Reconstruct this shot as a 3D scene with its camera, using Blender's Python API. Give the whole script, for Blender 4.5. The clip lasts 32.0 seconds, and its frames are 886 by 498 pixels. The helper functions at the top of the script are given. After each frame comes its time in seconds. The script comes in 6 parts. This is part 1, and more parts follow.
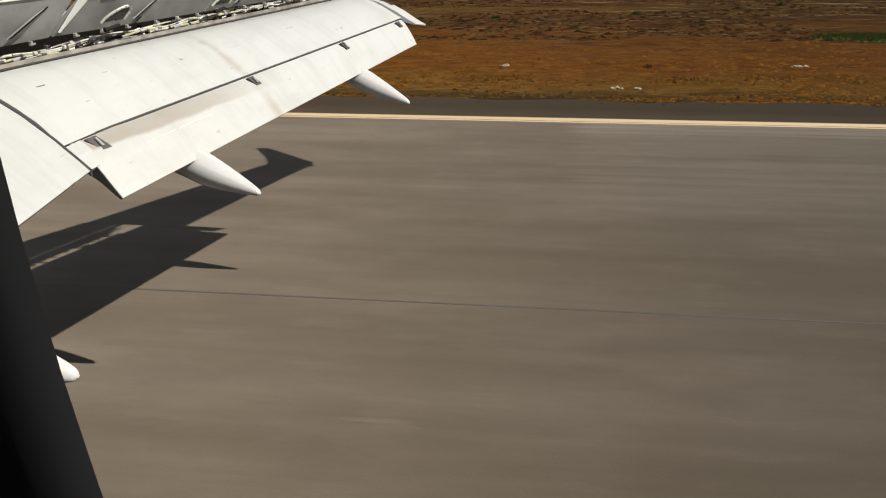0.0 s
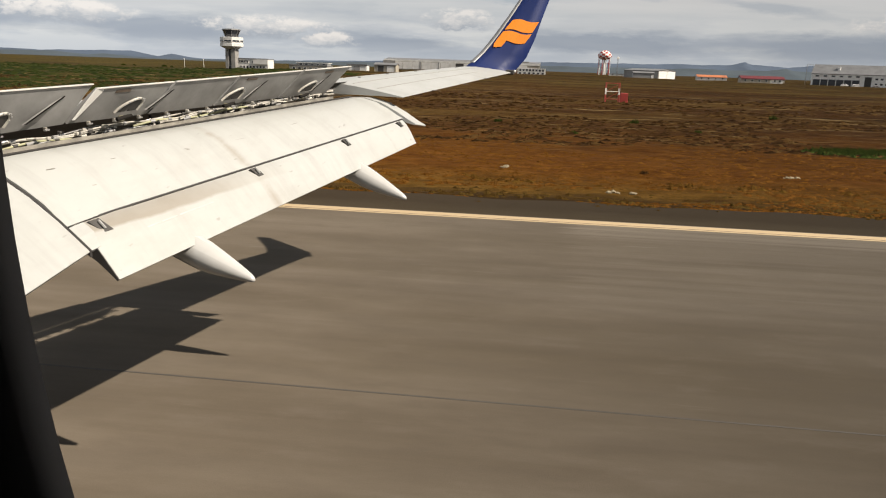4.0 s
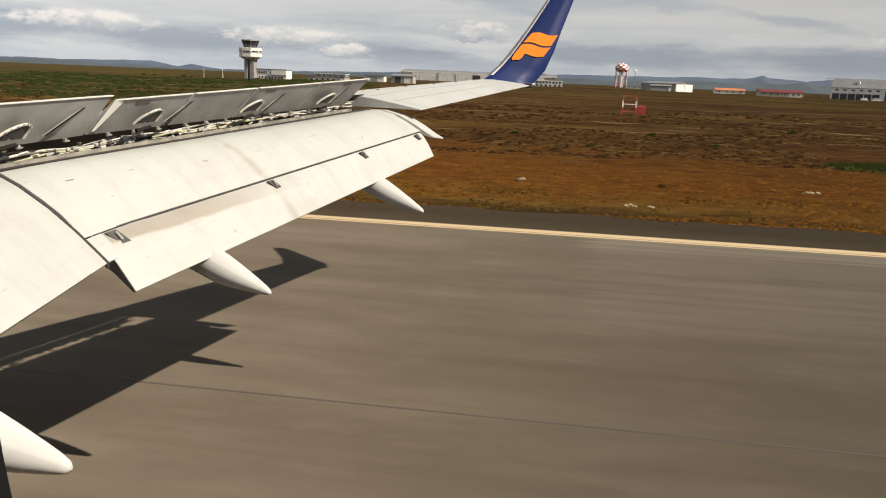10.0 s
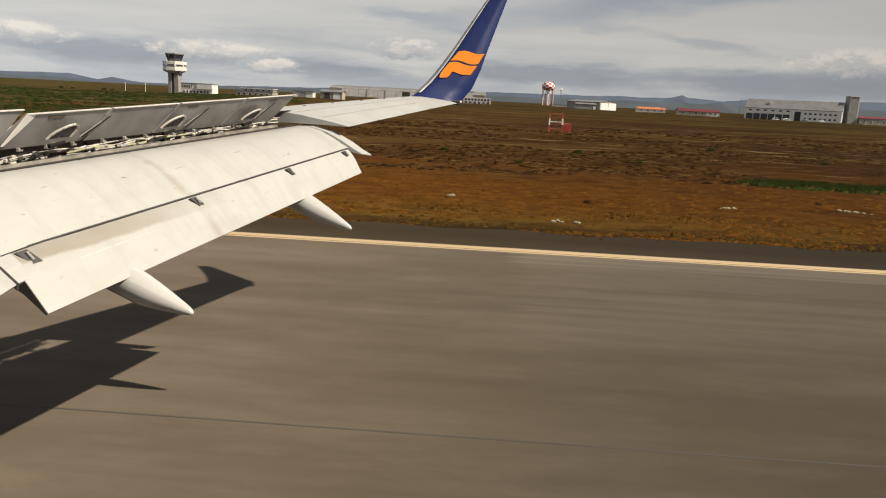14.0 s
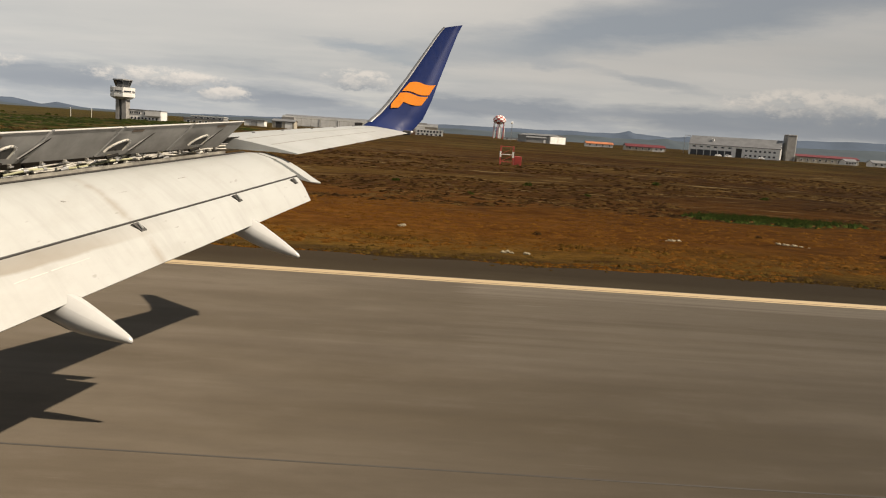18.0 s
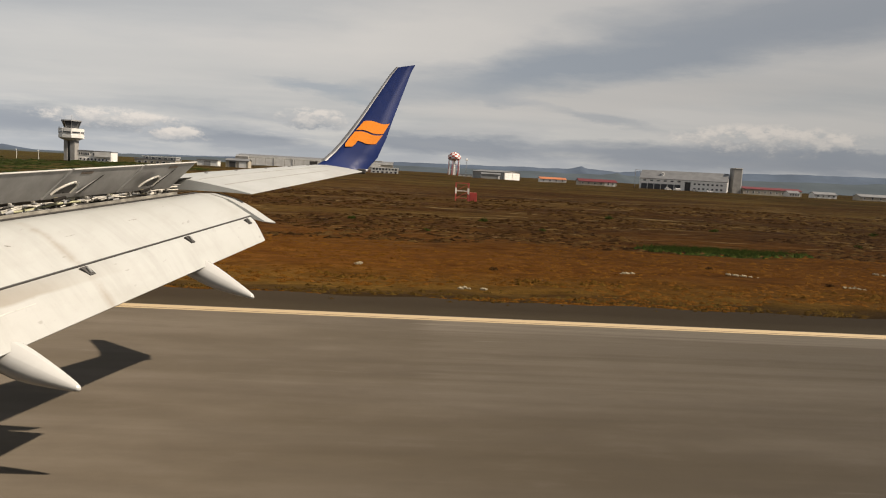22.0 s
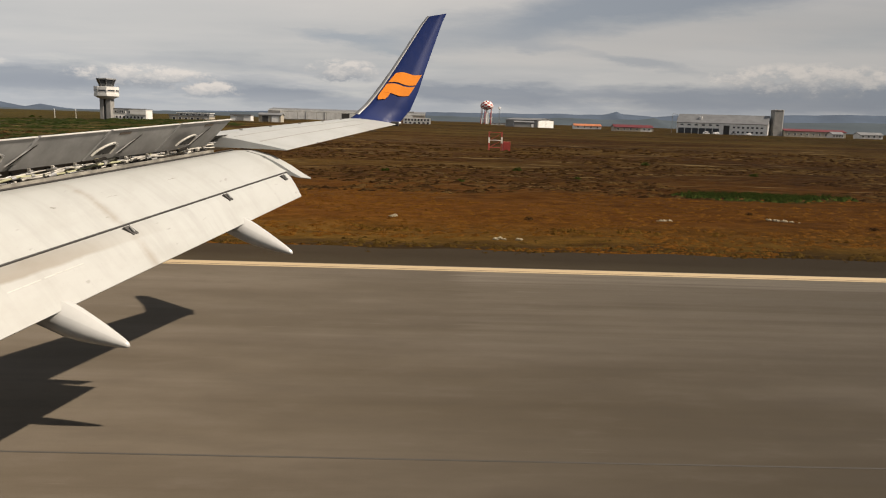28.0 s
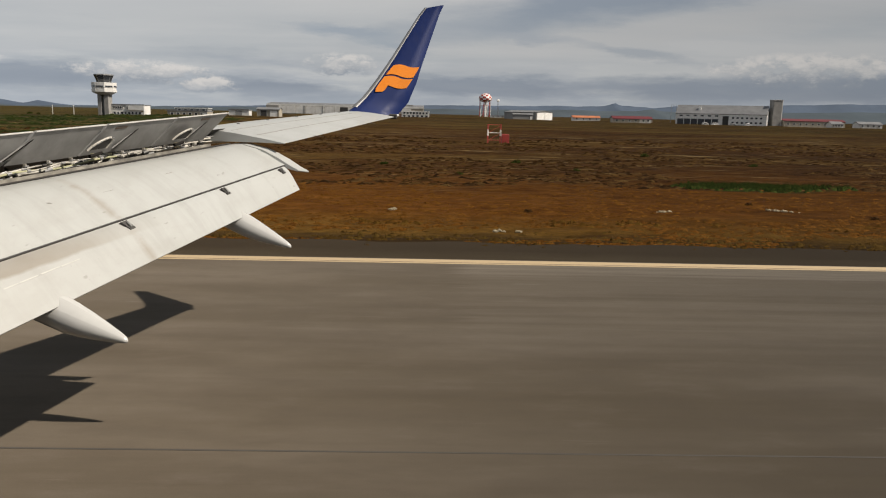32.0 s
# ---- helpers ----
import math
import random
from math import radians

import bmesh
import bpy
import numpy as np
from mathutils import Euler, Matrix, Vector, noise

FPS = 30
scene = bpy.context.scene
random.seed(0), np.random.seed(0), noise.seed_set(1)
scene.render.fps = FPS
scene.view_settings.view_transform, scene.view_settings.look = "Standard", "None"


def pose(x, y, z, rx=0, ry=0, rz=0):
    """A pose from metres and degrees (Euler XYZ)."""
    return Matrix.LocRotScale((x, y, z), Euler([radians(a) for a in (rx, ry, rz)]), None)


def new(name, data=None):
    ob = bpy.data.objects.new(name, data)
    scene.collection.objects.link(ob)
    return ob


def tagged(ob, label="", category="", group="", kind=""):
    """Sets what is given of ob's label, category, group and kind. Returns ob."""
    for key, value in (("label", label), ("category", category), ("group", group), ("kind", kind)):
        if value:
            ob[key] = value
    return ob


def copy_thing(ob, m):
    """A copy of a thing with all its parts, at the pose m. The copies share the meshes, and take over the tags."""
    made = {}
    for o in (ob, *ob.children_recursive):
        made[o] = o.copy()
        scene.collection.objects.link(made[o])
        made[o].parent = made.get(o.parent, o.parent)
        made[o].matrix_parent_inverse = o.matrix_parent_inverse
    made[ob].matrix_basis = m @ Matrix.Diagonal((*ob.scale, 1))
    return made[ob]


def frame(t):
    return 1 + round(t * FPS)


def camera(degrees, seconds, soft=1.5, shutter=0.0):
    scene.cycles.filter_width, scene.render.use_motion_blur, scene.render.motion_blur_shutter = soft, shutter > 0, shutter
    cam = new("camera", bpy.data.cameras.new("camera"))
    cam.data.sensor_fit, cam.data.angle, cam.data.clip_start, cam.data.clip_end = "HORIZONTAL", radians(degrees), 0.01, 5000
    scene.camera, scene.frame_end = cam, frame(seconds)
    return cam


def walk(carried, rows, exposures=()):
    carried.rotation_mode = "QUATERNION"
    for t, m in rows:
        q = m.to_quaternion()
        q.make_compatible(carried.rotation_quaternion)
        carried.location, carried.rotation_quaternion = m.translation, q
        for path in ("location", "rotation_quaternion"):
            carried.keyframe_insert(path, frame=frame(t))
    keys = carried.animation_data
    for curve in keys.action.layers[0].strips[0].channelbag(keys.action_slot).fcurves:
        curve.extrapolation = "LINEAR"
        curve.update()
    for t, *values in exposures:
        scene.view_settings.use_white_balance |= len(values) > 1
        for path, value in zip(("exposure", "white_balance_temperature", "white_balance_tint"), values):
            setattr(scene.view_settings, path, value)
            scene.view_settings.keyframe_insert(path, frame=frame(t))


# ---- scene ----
FOV = 60.58
cam = camera(FOV, 32.0, soft=1.1, shutter=0.0)
PATH = [
    (0, pose(-0.153, 1.517, 4.960, 69.272, 0.130, 6.680)),
    (0.5, pose(-0.146, 1.512, 4.945, 69.659, -0.034, 6.727)),
    (1, pose(-0.143, 1.505, 4.935, 69.389, -0.212, 6.310)),
    (1.5, pose(-0.061, 1.493, 4.961, 69.806, -7.282, 6.333)),
    (2, pose(0.061, 1.472, 4.999, 71.640, 3.735, 6.805)),
    (2.5, pose(0.058, 1.422, 4.993, 76.641, 0.249, 4.478)),
    (3, pose(0.036, 1.369, 4.985, 78.945, -3.593, 4.633)),
    (3.5, pose(0.068, 1.418, 4.990, 75.652, -4.296, 9.328)),
    (4, pose(-0.036, 1.359, 4.984, 76.493, -1.920, 7.198)),
    (4.5, pose(-0.003, 1.400, 4.963, 76.344, -1.800, 5.330)),
    (6.5, pose(0.030, 1.437, 5.039, 76.024, -3.239, 3.374)),
    (7, pose(0.011, 1.350, 5.001, 75.797, -3.649, 3.574)),
    (7.5, pose(0.012, 1.419, 5.013, 78.389, -2.356, 3.536)),
    (8, pose(-0.005, 1.410, 5.002, 79.291, -2.889, 2.997)),
    (8.5, pose(-0.021, 1.397, 4.991, 78.206, -4.429, 3.997)),
    (9, pose(-0.013, 1.348, 4.970, 74.483, -2.081, 7.706)),
    (9.5, pose(-0.055, 1.397, 5.006, 75.758, -2.399, 7.950)),
    (10, pose(-0.078, 1.444, 5.005, 77.278, -2.262, 8.437)),
    (10.5, pose(-0.080, 1.444, 5.005, 77.827, -2.811, 6.746)),
    (11, pose(-0.080, 1.444, 5.005, 77.681, -1.056, 6.927)),
    (11.5, pose(-0.060, 1.460, 5.036, 77.077, -0.439, 6.565)),
    (12, pose(-0.020, 1.478, 5.033, 76.566, -0.662, 6.875)),
    (12.5, pose(-0.026, 1.472, 5.028, 76.075, -0.041, 6.242)),
    (13, pose(-0.042, 1.457, 4.998, 77.537, -0.785, 4.919)),
    (13.5, pose(-0.043, 1.456, 5.023, 78.403, -2.122, 3.964)),
    (15.5, pose(-0.036, 1.477, 4.981, 78.981, -2.901, 1.593)),
    (16, pose(-0.034, 1.497, 4.994, 78.413, -2.781, 1.167)),
    (16.5, pose(-0.043, 1.465, 4.983, 79.945, -3.418, 1.836)),
    (17, pose(-0.040, 1.450, 4.974, 80.388, -3.734, 1.357)),
    (17.5, pose(-0.029, 1.450, 4.974, 81.141, -3.905, 0.553)),
    (18, pose(-0.004, 1.464, 4.985, 81.246, -3.883, -0.309)),
    (18.5, pose(-0.008, 1.456, 4.993, 80.228, -2.387, 0.580)),
    (19, pose(-0.000, 1.454, 5.025, 80.127, -3.492, -1.110)),
    (19.5, pose(0.003, 1.452, 5.004, 82.456, -3.128, -2.673)),
    (20, pose(0.005, 1.449, 4.994, 82.471, -2.739, -2.759)),
    (20.5, pose(0.014, 1.451, 5.002, 83.429, -3.795, -2.983)),
    (21, pose(-0.006, 1.432, 5.017, 83.558, -3.220, -3.019)),
    (21.5, pose(-0.005, 1.441, 4.998, 83.946, -3.219, -3.206)),
    (22, pose(0.008, 1.451, 4.998, 84.215, -3.189, -3.664)),
    (22.5, pose(0.011, 1.442, 5.000, 84.678, -3.204, -4.690)),
    (23, pose(0.006, 1.439, 5.027, 84.058, -3.280, -5.501)),
    (23.5, pose(0.025, 1.463, 5.012, 81.614, -2.515, -1.687)),
    (24, pose(0.015, 1.458, 4.996, 81.735, -1.806, -0.439)),
    (24.5, pose(0.020, 1.471, 5.003, 81.888, -1.614, -0.842)),
    (25, pose(0.015, 1.471, 5.000, 82.008, -1.858, -1.425)),
    (25.5, pose(0.007, 1.461, 4.993, 81.735, -1.744, -1.887)),
    (27.5, pose(-0.017, 1.459, 5.013, 80.528, -1.948, -1.210)),
    (28, pose(-0.020, 1.464, 5.031, 80.371, -1.797, -1.236)),
    (28.5, pose(0.013, 1.483, 5.023, 80.917, -2.534, -2.099)),
    (29, pose(0.022, 1.478, 5.012, 81.246, -1.935, -1.652)),
    (29.5, pose(0.025, 1.481, 5.021, 80.898, -1.763, -1.158)),
    (30, pose(0.020, 1.478, 5.030, 81.698, -2.058, -1.988)),
    (30.5, pose(0.011, 1.476, 5.007, 81.752, -2.046, -1.796)),
    (31, pose(0.018, 1.488, 5.007, 81.578, -1.118, -2.203)),
    (31.5, pose(0.013, 1.495, 5.013, 81.167, -2.017, -2.016)),
    (32, pose(-0.008, 1.505, 5.011, 79.862, -1.303, -1.338)),

]
EXPOSURES = [(0.0, 0.64, 6350, 11), (1.0, 0.77, 6350, 11), (4.0, 0.70, 6850, 12.5), (6.5, 0.56, 7100, 14), (8.0, 0.48, 7150, 14), (9.0, 0.72, 7000, 13), (11.0, 0.66, 6950, 12), (13.0, 0.6, 7050, 13), (16.0, 0.52, 7350, 13), (20.0, 0.56, 7300, 13), (23.0, 0.5, 7150, 14), (25.0, 0.46, 7200, 13), (28.0, 0.48, 7100, 14), (31.0, 0.48, 7100, 14), (32.0, 0.34, 6700, 12)]
walk(cam, PATH, EXPOSURES)

# ---- sky and sun ----
SUN_TRAVEL = Vector((-5.15, 1.0, -4.92)).normalized()
sun_data = bpy.data.lights.new("sun", "SUN")
sun_data.energy, sun_data.angle, sun_data.color = 5.3, radians(0.6), (1.0, 0.93, 0.82)
sun = new("sun", sun_data)
sun.rotation_mode = "QUATERNION"
sun.rotation_quaternion = SUN_TRAVEL.to_track_quat("-Z", "Y")
sun.location = (60, -30, 60)
SUN_ELEVATION = math.asin(-SUN_TRAVEL.z)
SUN_ROTATION = math.atan2(-SUN_TRAVEL.x, -SUN_TRAVEL.y)


class Nodes:
    """A short way to write node trees."""

    def __init__(self, tree):
        self.tree = tree

    def add(self, kind, **inputs):
        node = self.tree.nodes.new(kind)
        for key, value in inputs.items():
            self.put(node, key, value)
        return node

    def put(self, node, key, value):
        socket = node.inputs[int(key[1:])] if key[0] == "i" and key[1:].isdigit() else node.inputs[key.replace("_", " ")]
        if isinstance(value, bpy.types.NodeSocket):
            self.tree.links.new(value, socket)
        else:
            socket.default_value = value

    def noise(self, vector, scale, detail=4.0, rough=0.55):
        return self.add("ShaderNodeTexNoise", Vector=vector, Scale=scale, Detail=detail, Roughness=rough).outputs["Fac"]

    def ramp(self, fac, stops):
        node = self.add("ShaderNodeValToRGB", Fac=fac)
        ramp = node.color_ramp
        while len(ramp.elements) < len(stops):
            ramp.elements.new(0.5)
        for element, (place, colour) in zip(ramp.elements, stops):
            element.position = place
            element.color = (*colour, 1) if isinstance(colour, tuple) else (colour, colour, colour, 1)
        return node.outputs["Color"]

    def mix(self, fac, a, b):
        node = self.tree.nodes.new("ShaderNodeMix")
        node.data_type = "RGBA"
        for index, value in ((0, fac), (6, a), (7, b)):
            if isinstance(value, bpy.types.NodeSocket):
                self.tree.links.new(value, node.inputs[index])
            else:
                node.inputs[index].default_value = (*value, 1) if isinstance(value, tuple) else value
        return node.outputs[2]

    def maths(self, how, a, b=0.0, clamp=False):
        node = self.tree.nodes.new("ShaderNodeMath")
        node.operation, node.use_clamp = how, clamp
        for index, value in enumerate((a, b)):
            if isinstance(value, bpy.types.NodeSocket):
                self.tree.links.new(value, node.inputs[index])
            else:
                node.inputs[index].default_value = value
        return node.outputs[0]

    def stretch(self, vector, scale, move=(0, 0, 0)):
        return self.add("ShaderNodeMapping", Vector=vector, Scale=scale, Location=move).outputs[0]


world = bpy.data.worlds.new("sky")
scene.world = world
world.use_nodes = True
world.node_tree.nodes.clear()
n = Nodes(world.node_tree)
sky = n.add("ShaderNodeTexSky")
sky.sky_type, sky.sun_disc = "NISHITA", False
sky.sun_elevation, sky.sun_rotation = SUN_ELEVATION, SUN_ROTATION
way = n.add("ShaderNodeTexCoord").outputs["Generated"]
axis = n.add("ShaderNodeSeparateXYZ", Vector=way)
height = n.maths("MAXIMUM", axis.outputs["Z"], 0.0)
# directions as bearing (from straight abeam, towards the tail) and elevation, in degrees, both stirred by streaky noise
bearing_ = n.maths("MULTIPLY", n.maths("ARCTAN2", axis.outputs["X"], axis.outputs["Y"]), 180 / math.pi)
elevation_ = n.maths("MULTIPLY", n.maths("ARCSINE", axis.outputs["Z"]), 180 / math.pi)
stir_a = n.noise(n.stretch(way, (7, 7, 26), (4.2, 1.1, 0.6)), 1.0, 5, 0.6)
stir_b = n.noise(n.stretch(way, (9, 9, 40), (0.7, 6.3, 2.6)), 1.0, 6, 0.62)
stirred_b = n.maths("ADD", bearing_, n.maths("MULTIPLY", n.maths("SUBTRACT", stir_a, 0.5), 9.0))
stirred_e = n.maths("ADD", elevation_, n.maths("MULTIPLY", n.maths("SUBTRACT", stir_b, 0.5), 2.2))


def bank(bearing, rise_, half_wide, half_high, lean=0.0, stirred=True):
    """1 in the middle of a cloud bank that lies in that direction, falling to 0 at its border; lean: degrees up for each degree aft."""
    b, e = (stirred_b, stirred_e) if stirred else (bearing_, elevation_)
    off = n.maths("SUBTRACT", b, bearing)
    x = n.maths("DIVIDE", off, half_wide)
    z = n.maths("DIVIDE", n.maths("SUBTRACT", n.maths("SUBTRACT", e, rise_), n.maths("MULTIPLY", off, lean)), half_high)
    return n.maths("SUBTRACT", 1.0, n.maths("SQRT", n.maths("ADD", n.maths("MULTIPLY", x, x), n.maths("MULTIPLY", z, z))), True)


# a flat pale cloud deck seen from below: the directions are laid out on a plane
flat = n.maths("ADD", height, 0.1)
deck = n.add("ShaderNodeCombineXYZ", X=n.maths("DIVIDE", axis.outputs["X"], flat), Y=n.maths("DIVIDE", axis.outputs["Y"], flat), Z=0.0).outputs[0]
broad = n.noise(n.stretch(deck, (0.20, 0.30, 1), (3.1, 0.4, 0)), 1.0, 4, 0.5)
fine = n.noise(n.stretch(deck, (0.5, 1.1, 1), (7.7, 2.2, 0)), 1.0, 6, 0.55)
thick = n.maths("ADD", n.maths("MULTIPLY", broad, 0.6), n.maths("MULTIPLY", fine, 0.4))
clouds = n.ramp(thick, [(0.34, (0.54, 0.60, 0.66)), (0.46, (0.67, 0.72, 0.76)), (0.56, (0.79, 0.82, 0.84))])
# the long blue-grey gap that slants up aft, its wisps, and the pale layers beside it
for bearing, rise_, wide, high, lean, colour, share in (
        (2, 9.8, 15.0, 3.2, 0.16, (0.88, 0.90, 0.90), 0.85), (18, 6.2, 20.0, 1.6, 0.10, (0.76, 0.78, 0.79), 0.75), (-20, 6.6, 18.0, 2.6, 0.0, (0.80, 0.83, 0.84), 0.6),
        (16, 8.7, 24.0, 2.1, 0.17, (0.42, 0.50, 0.60), 0.95), (28, 11.6, 20.0, 3.4, 0.12, (0.44, 0.51, 0.60), 0.9), (-5.5, 5.6, 5.0, 0.6, -0.08, (0.50, 0.58, 0.67), 0.9),
        (-2.0, 4.7, 4.5, 0.5, -0.12, (0.52, 0.60, 0.68), 0.85), (15.1, 4.5, 5.0, 0.5, -0.10, (0.54, 0.60, 0.67), 0.8), (8.0, 5.6, 5.0, 0.45, -0.10, (0.56, 0.62, 0.69), 0.7),
        (-13.5, 3.3, 7.0, 0.8, -0.02, (0.52, 0.58, 0.65), 0.75)):
    veil = n.ramp(bank(bearing, rise_, wide, high, lean), [(0.0, 0.0), (0.7, share)])
    clouds = n.mix(veil, clouds, colour)
# heaped banks low over the horizon
heap = n.noise(n.stretch(way, (5.0, 5.0, 34.0), (1.3, 0.2, 0.35)), 1.25, 6, 0.55)
heap_colour = n.ramp(heap, [(0.36, (0.40, 0.48, 0.58)), (0.5, (0.56, 0.63, 0.72)), (0.6, (0.78, 0.83, 0.86))])
belt = n.ramp(n.maths("DIVIDE", elevation_, 10.0, True), [(0.0, 0.85), (0.2, 0.75), (0.42, 0.0)])
clouds = n.mix(belt, clouds, heap_colour)
for bearing, rise_, wide, high in ((24, 2.1, 15.0, 1.1), (33, 2.2, 10.0, 1.0), (-27, 1.9, 7.0, 1.3), (-11, 1.35, 6.0, 0.9), (4, 2.0, 10.0, 0.9), (-41, 2.4, 9.0, 1.4), (46, 2.4, 9.0, 1.4)):
    veil = n.ramp(bank(bearing, rise_, wide, high), [(0.0, 0.0), (0.5, 0.85)])
    clouds = n.mix(veil, clouds, (0.37, 0.44, 0.54))
# sunlit cumulus tops: lumpy above, flat below
billow = n.noise(n.stretch(way, (38, 38, 74), (0.3, 0.9, 0.1)), 1.0, 7, 0.66)
for bearing, rise_, wide, high in ((26.6, 3.3, 8.0, 1.5), (-6.1, 3.3, 3.4, 1.1), (-19.8, 2.35, 6.0, 1.0), (-15.6, 1.6, 3.2, 0.8), (-33, 2.7, 6.0, 1.0), (41, 3.2, 6.0, 1.1)):
    body = n.maths("MULTIPLY", bank(bearing, rise_, wide, high, 0.0, False), n.maths("SUBTRACT", n.maths("MULTIPLY", billow, 5.0), 1.75))
    puff = n.ramp(body, [(0.12, 0.0), (0.4, 0.9)])
    top = n.maths("MULTIPLY", n.maths("SUBTRACT", elevation_, rise_ - 0.6 * high), 0.75 / high)
    tone = n.maths("ADD", top, n.maths("MULTIPLY", n.maths("SUBTRACT", billow, 0.5), 1.8), True)
    clouds = n.mix(puff, clouds, n.ramp(tone, [(0.1, (0.44, 0.50, 0.58)), (0.45, (0.72, 0.75, 0.78)), (0.8, (0.99, 0.98, 0.96))]))
rim = n.ramp(n.maths("DIVIDE", elevation_, 10.0, True), [(0.0, 0.75), (0.09, 0.45), (0.17, 0.0)])
clouds = n.mix(rim, clouds, (0.58, 0.66, 0.75))
# the deck is thinner ahead than towards the tail
tilt = n.maths("SUBTRACT", 1.03, n.maths("MULTIPLY", axis.outputs["X"], 0.34))
clouds = n.add("ShaderNodeVectorMath", i0=clouds, i1=n.add("ShaderNodeCombineXYZ", X=tilt, Y=tilt, Z=tilt).outputs[0]).outputs[0]
clouds = n.mix(n.ramp(height, [(0.38, 0.0), (0.7, 0.6)]), clouds, (0.20, 0.26, 0.36))
both = n.mix(0.93, n.mix(1.0, (0, 0, 0), n.add("ShaderNodeVectorMath", i0=sky.outputs[0], i1=(0.1, 0.1, 0.1)).outputs[0]), clouds)
background = n.add("ShaderNodeBackground", Color=both, Strength=0.47)
world.node_tree.links.new(background.outputs[0], n.add("ShaderNodeOutputWorld").inputs["Surface"])
for node in world.node_tree.nodes:
    if node.type == "VECT_MATH":
        node.operation = "MULTIPLY"


# ---- materials ----
def material(name, build, rough=0.6, metal=0.0, specular=0.5):
    m = bpy.data.materials.new(name)
    m.use_nodes = True
    m.node_tree.nodes.clear()
    k = Nodes(m.node_tree)
    shader = k.add("ShaderNodeBsdfPrincipled", Roughness=rough, Metallic=metal)
    shader.inputs["Specular IOR Level"].default_value = specular
    m.node_tree.links.new(shader.outputs[0], k.add("ShaderNodeOutputMaterial").inputs["Surface"])
    build(k, shader)
    return m


def place_of(k):
    return k.add("ShaderNodeTexCoord").outputs["Object"]


def position_of(k):
    return k.add("ShaderNodeNewGeometry").outputs["Position"]


def bumped(k, shader, height, strength=0.3, distance=0.02):
    k.put(shader, "Normal", k.add("ShaderNodeBump", Height=height, Strength=strength, Distance=distance).outputs[0])


def painted(name, colour, dirt=0.12, rough=0.45, scale=3.0, metal=0.0, specular=0.5):
    """Paint or sheet metal with broad dirt and fine grain."""
    def build(k, shader):
        v = place_of(k)
        broad = k.noise(v, scale, 5)
        grain = k.noise(k.stretch(v, (1, 1, 0.25)), scale * 9, 3)
        dark = tuple(c * (1 - dirt * 2.2) for c in colour)
        mixed = k.mix(k.ramp(broad, [(0.35, 0.0), (0.7, 1.0)]), colour, dark)
        k.put(shader, "Base_Color", k.mix(k.maths("MULTIPLY", grain, dirt), mixed, (0.1, 0.09, 0.08)))
        k.put(shader, "Roughness", k.ramp(grain, [(0.2, rough * 0.8), (0.8, min(1.0, rough * 1.25))]))
        bumped(k, shader, grain, 0.05, 0.01)
    return material(name, build, rough, metal, specular)


